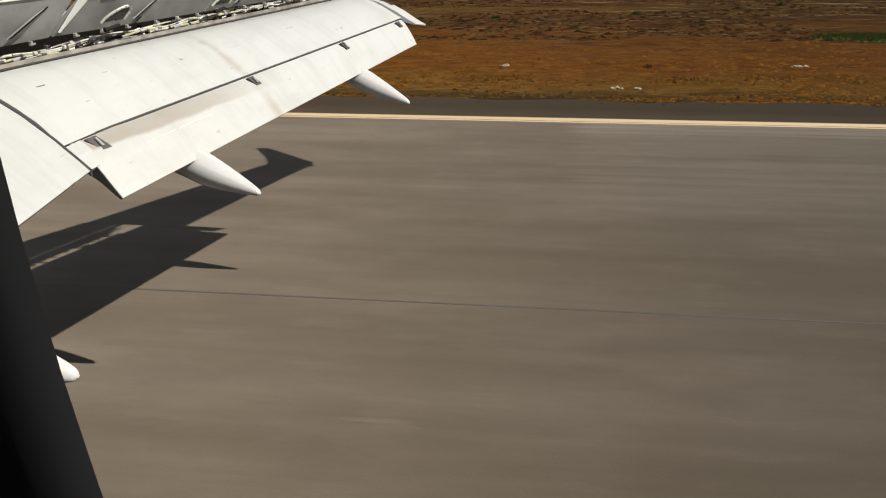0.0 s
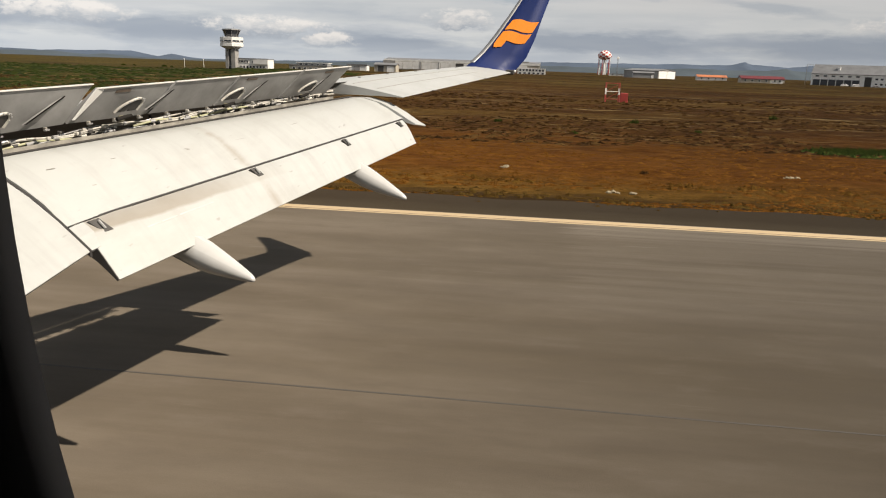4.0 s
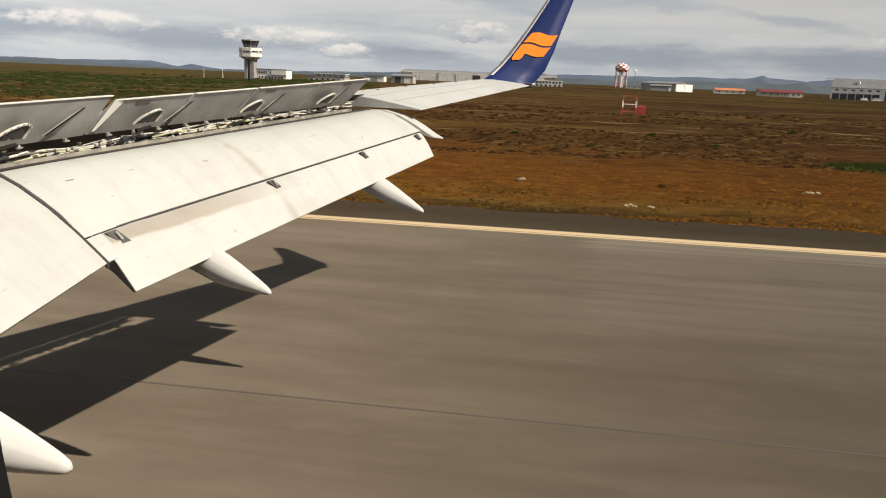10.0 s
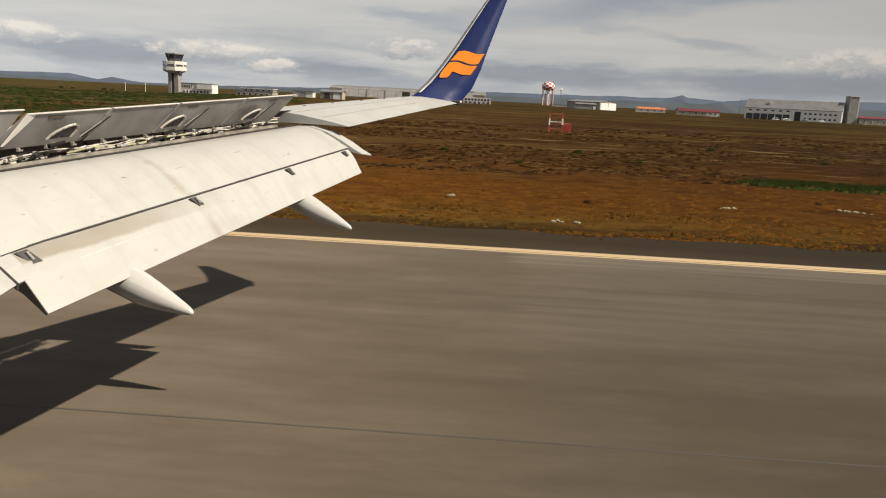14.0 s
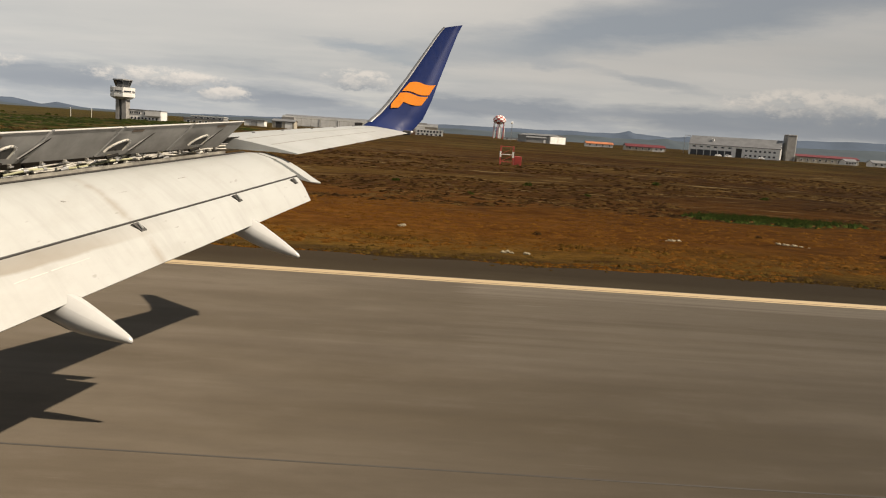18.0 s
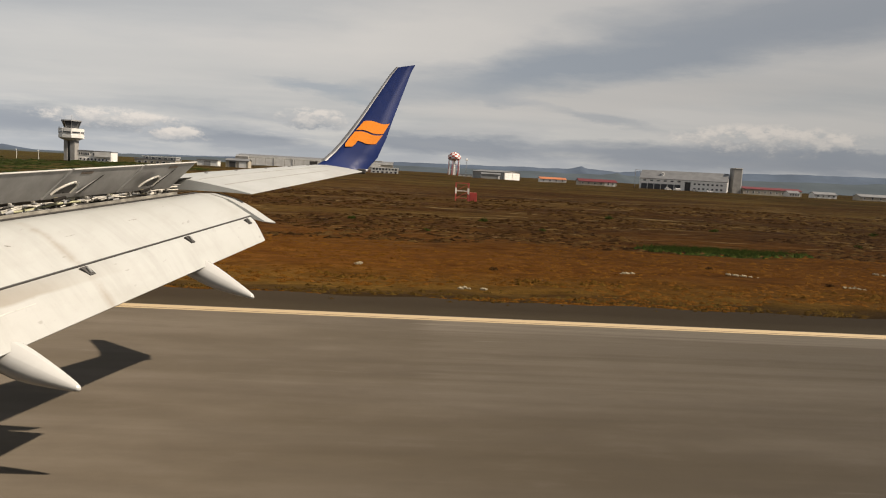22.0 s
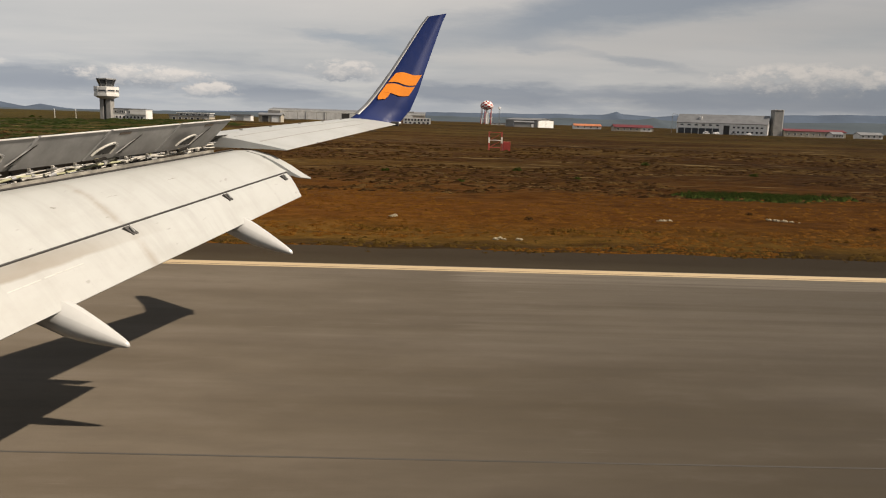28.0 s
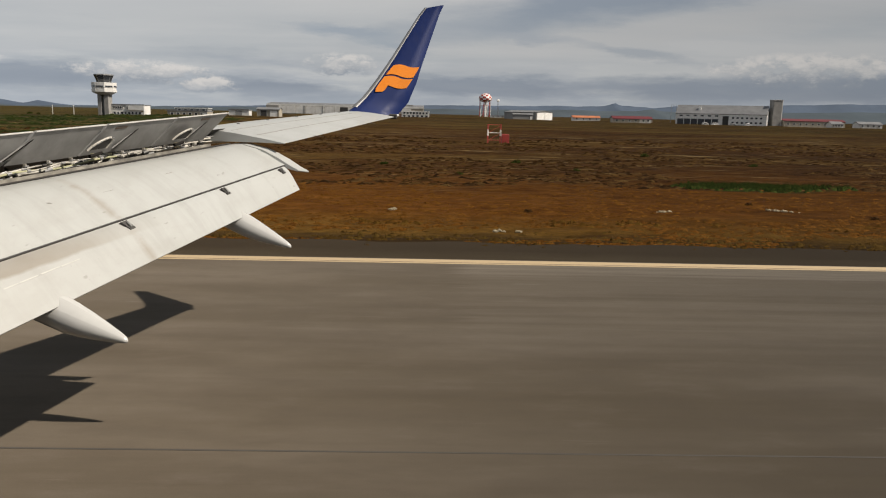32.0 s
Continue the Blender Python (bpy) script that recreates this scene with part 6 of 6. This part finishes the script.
def ridge(name, y, share, drop, seed, mat):
    """A range of hills whose crest follows the skyline."""
    rings = []
    for i in range(461):
        x = -4600 + 20 * i
        h = between(SKYLINE, x)[0] * share - drop
        h += 5.0 * noise.noise(Vector((x * 0.006, seed, 0))) + 2.2 * noise.noise(Vector((x * 0.02, seed + 6, 0)))
        rings.append([(x, y - 320, -12), (x, y - 60, h * 0.72), (x, y, h), (x, y + 160, h * 0.5), (x, y + 300, -12)])
    return tagged(sited(part(name, loft(rings, closed=False), mat, smooth=True)), "hills on the horizon, haze put into their blue-grey colour", "hills", kind="structure")


# no haze in the air: the blue-grey hill colours stand in for it
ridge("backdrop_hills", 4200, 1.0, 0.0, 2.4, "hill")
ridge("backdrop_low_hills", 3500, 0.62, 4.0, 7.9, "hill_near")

# ---- vegetation ----
rng = random.Random(21)


def tuft_field(name, spots, tall, wide, mat, label, category, blades=6, stalks=2):
    """Low ragged clumps: each a small star-shaped mound with a few stalks standing out of it."""
    verts, faces = [], []
    for x, y, s in spots:
        z = rise(x, y) - 0.03
        h, r = tall * s * rng.uniform(0.6, 1.3), wide * s * rng.uniform(0.7, 1.3)
        k, turn = len(verts), rng.uniform(0, 6.28)
        for b in range(blades):
            a = turn + 2 * math.pi * b / blades
            d = r * rng.uniform(0.55, 1.35)
            verts.append((x + 1.6 * d * math.cos(a), y + d * math.sin(a), z))
        verts.append((x + rng.uniform(-0.4, 0.4) * r, y + rng.uniform(-0.3, 0.3) * r, z + h))
        faces += [(k + b, k + (b + 1) % blades, k + blades) for b in range(blades)]
        for b in range(stalks):
            a = rng.uniform(0, 6.28)
            q = len(verts)
            px, py = x + rng.uniform(-0.6, 0.6) * r, y + rng.uniform(-0.6, 0.6) * r
            w = 0.06 * r
            verts.extend([(px - w, py, z), (px + w, py, z), (px + 0.5 * h * math.cos(a), py + 0.5 * h * math.sin(a), z + 1.7 * h), (px, py + w, z)])
            faces += [(q, q + 1, q + 2), (q + 1, q + 3, q + 2), (q + 3, q, q + 2)]
    me = bpy.data.meshes.new(name)
    me.from_pydata(verts, [], faces)
    me.materials.append(MAT[mat])
    return tagged(new(name, me), label, category, kind="stuff")


spots = []
while len(spots) < 9000:
    y = VERGE_Y - 0.2 + 26 * rng.random() ** 1.7
    x = rng.uniform(-0.85, 0.75) * (y + 4)
    if noise.noise(Vector((x * 0.09, y * 0.2, 5))) > -0.25:
        spots.append((x, y, rng.uniform(0.6, 1.3)))
tuft_field("straw_tufts", spots, 0.07, 0.16, "straw", "dry rust-coloured grass tufts beside the runway", "grass")
spots = []
while len(spots) < 8000:
    y = 56 + 95 * rng.random() ** 1.3
    x = rng.uniform(-0.8, 0.75) * y
    if noise.noise(Vector((x * 0.05, y * 0.09, 2))) > -0.1:
        spots.append((x, y, rng.uniform(0.5, 1.5) * (0.6 + y / 160)))
tuft_field("heath_tufts", spots, 0.11, 0.24, "heather", "dark heather clumps on the heath", "heather")
spots = []
while len(spots) < 2600:
    y = 110 + 270 * rng.random() ** 1.3
    x = rng.uniform(-0.9, -0.1) * y
    if x < -0.2 * y - 20 + 25 * noise.noise(Vector((x * 0.02, y * 0.04, 4))) and noise.noise(Vector((x * 0.03, y * 0.06, 9))) > -0.2:
        spots.append((x, y, rng.uniform(0.5, 1.4) * (0.7 + y / 250)))
tuft_field("green_tufts", spots, 0.22, 0.6, "grass", "green lupin and grass clumps on the heath", "grass", 8, 0)
spots = []
while len(spots) < 1500:
    x, y = rng.gauss(24.8, 3.6), rng.gauss(58, 1.3)
    if abs(x - 24.8) < 7 and abs(y - 58) < 3.2 - 0.05 * (x - 24.8) ** 2 + 2.0 * noise.noise(Vector((x * 0.4, y * 0.8, 3))):
        spots.append((x, y, rng.uniform(0.5, 1.15)))
tuft_field("lupin_patch", spots, 0.22, 0.16, "lupin", "lush patch of green lupins on the heath", "lupins", 5, 9)


spots = []
while len(spots) < 1500:
    y = VERGE_Y + rng.gauss(0.3, 0.75)
    x = rng.uniform(-30, 40)
    if y > VERGE_Y - 1.6 and noise.noise(Vector((x * 0.25, y * 0.5, 15))) > -0.1:
        spots.append((x, y, rng.uniform(0.5, 1.3)))
tuft_field("verge_tufts", spots, 0.09, 0.14, "verge", "yellow-green grass tufts along the shoulder", "grass")


spots = []
while len(spots) < 700:
    x = rng.uniform(-34, 40)
    y = 36.8 + 0.02 * x + rng.gauss(0, 0.55)
    if noise.noise(Vector((x * 0.35, y * 0.3, 25))) > 0.05:
        spots.append((x, y, rng.uniform(0.5, 1.4)))
tuft_field("grass_lumps", spots, 0.10, 0.13, "hay", "low lumps of dry grass in a row beside the runway", "grass")


def shrub(x, y, size, mat, label):
    ob = thing("shrub", (x, y, rise(x, y)), label=label, category="shrub", group="shrubs on the heath")
    bm_ = bmesh.new()
    for i in range(4):
        a = rng.uniform(0, 6.28)
        add_rod(bm_, (0, 0, -0.1), (0.35 * size * math.cos(a), 0.35 * size * math.sin(a), 0.45 * size), 0.03 * size, 0.012 * size, 5)
    part("stems", bm_, "heather", ob)
    verts, faces = [], []
    for i in range(160):
        d = Vector((rng.gauss(0, 1), rng.gauss(0, 1), abs(rng.gauss(0, 0.7)))).normalized() * size * rng.uniform(0.25, 0.75)
        d.z *= 0.75
        u = Vector((rng.gauss(0, 1), rng.gauss(0, 1), rng.gauss(0, 1))).normalized() * size * 0.14
        v_ = u.orthogonal().normalized() * size * 0.07
        k = len(verts)
        verts += [tuple(d - u), tuple(d + v_), tuple(d + u), tuple(d - v_)]
        faces += [(k, k + 1, k + 2, k + 3)]
    me = bpy.data.meshes.new("foliage")
    me.from_pydata(verts, [], faces)
    me.materials.append(MAT[mat])
    leafy = new("foliage", me)
    leafy.parent = ob
    return ob


for x, y, s in ((5.6, 41.7, 0.32), (19.0, 45.2, 0.3), (24.0, 41.0, 0.34), (44, 70, 0.6), (-4, 78, 0.6), (10, 84, 0.8), (60, 92, 0.9), (-22, 74, 0.7), (28, 98, 0.8), (3, 66, 0.5), (52, 64, 0.6), (14, 71, 0.5), (36, 84, 0.7), (-293, 520, 2.0), (-287, 524, 1.6), (-262.5, 520, 2.6), (-258, 522, 1.8)):
    shrub(x, y, s, "leaf" if y > 60 else "heather", "low dark green shrub on the heath" if y > 60 else "small dark brown shrub in the rust-coloured grass")


def stone(x, y, s):
    bm_ = bmesh.new()
    bmesh.ops.create_icosphere(bm_, subdivisions=2, radius=s)
    for v in bm_.verts:
        v.co *= 1 + 0.6 * noise.noise(v.co * (2.2 / s) + Vector((x, y, 0)))
        v.co.z *= 0.6
    ob = part("stone", bm_, "lichen")
    ob.location = (x, y, rise(x, y) + s * 0.15)
    return tagged(ob, "pale cream lichen-covered stone in the grass", "stone", "stones in the grass")


for x, y, count, spread in ((-1.6, 40.6, 7, 0.22), (12.9, 41.8, 7, 0.2), (20.0, 43.5, 11, 0.4), (25.2, 40.4, 10, 0.35), (3.6, 34.3, 6, 0.5), (31.0, 47.0, 6, 0.3)):
    for i in range(count):
        stone(x + rng.gauss(0, spread), y + rng.gauss(0, 0.12), rng.uniform(0.06, 0.15))
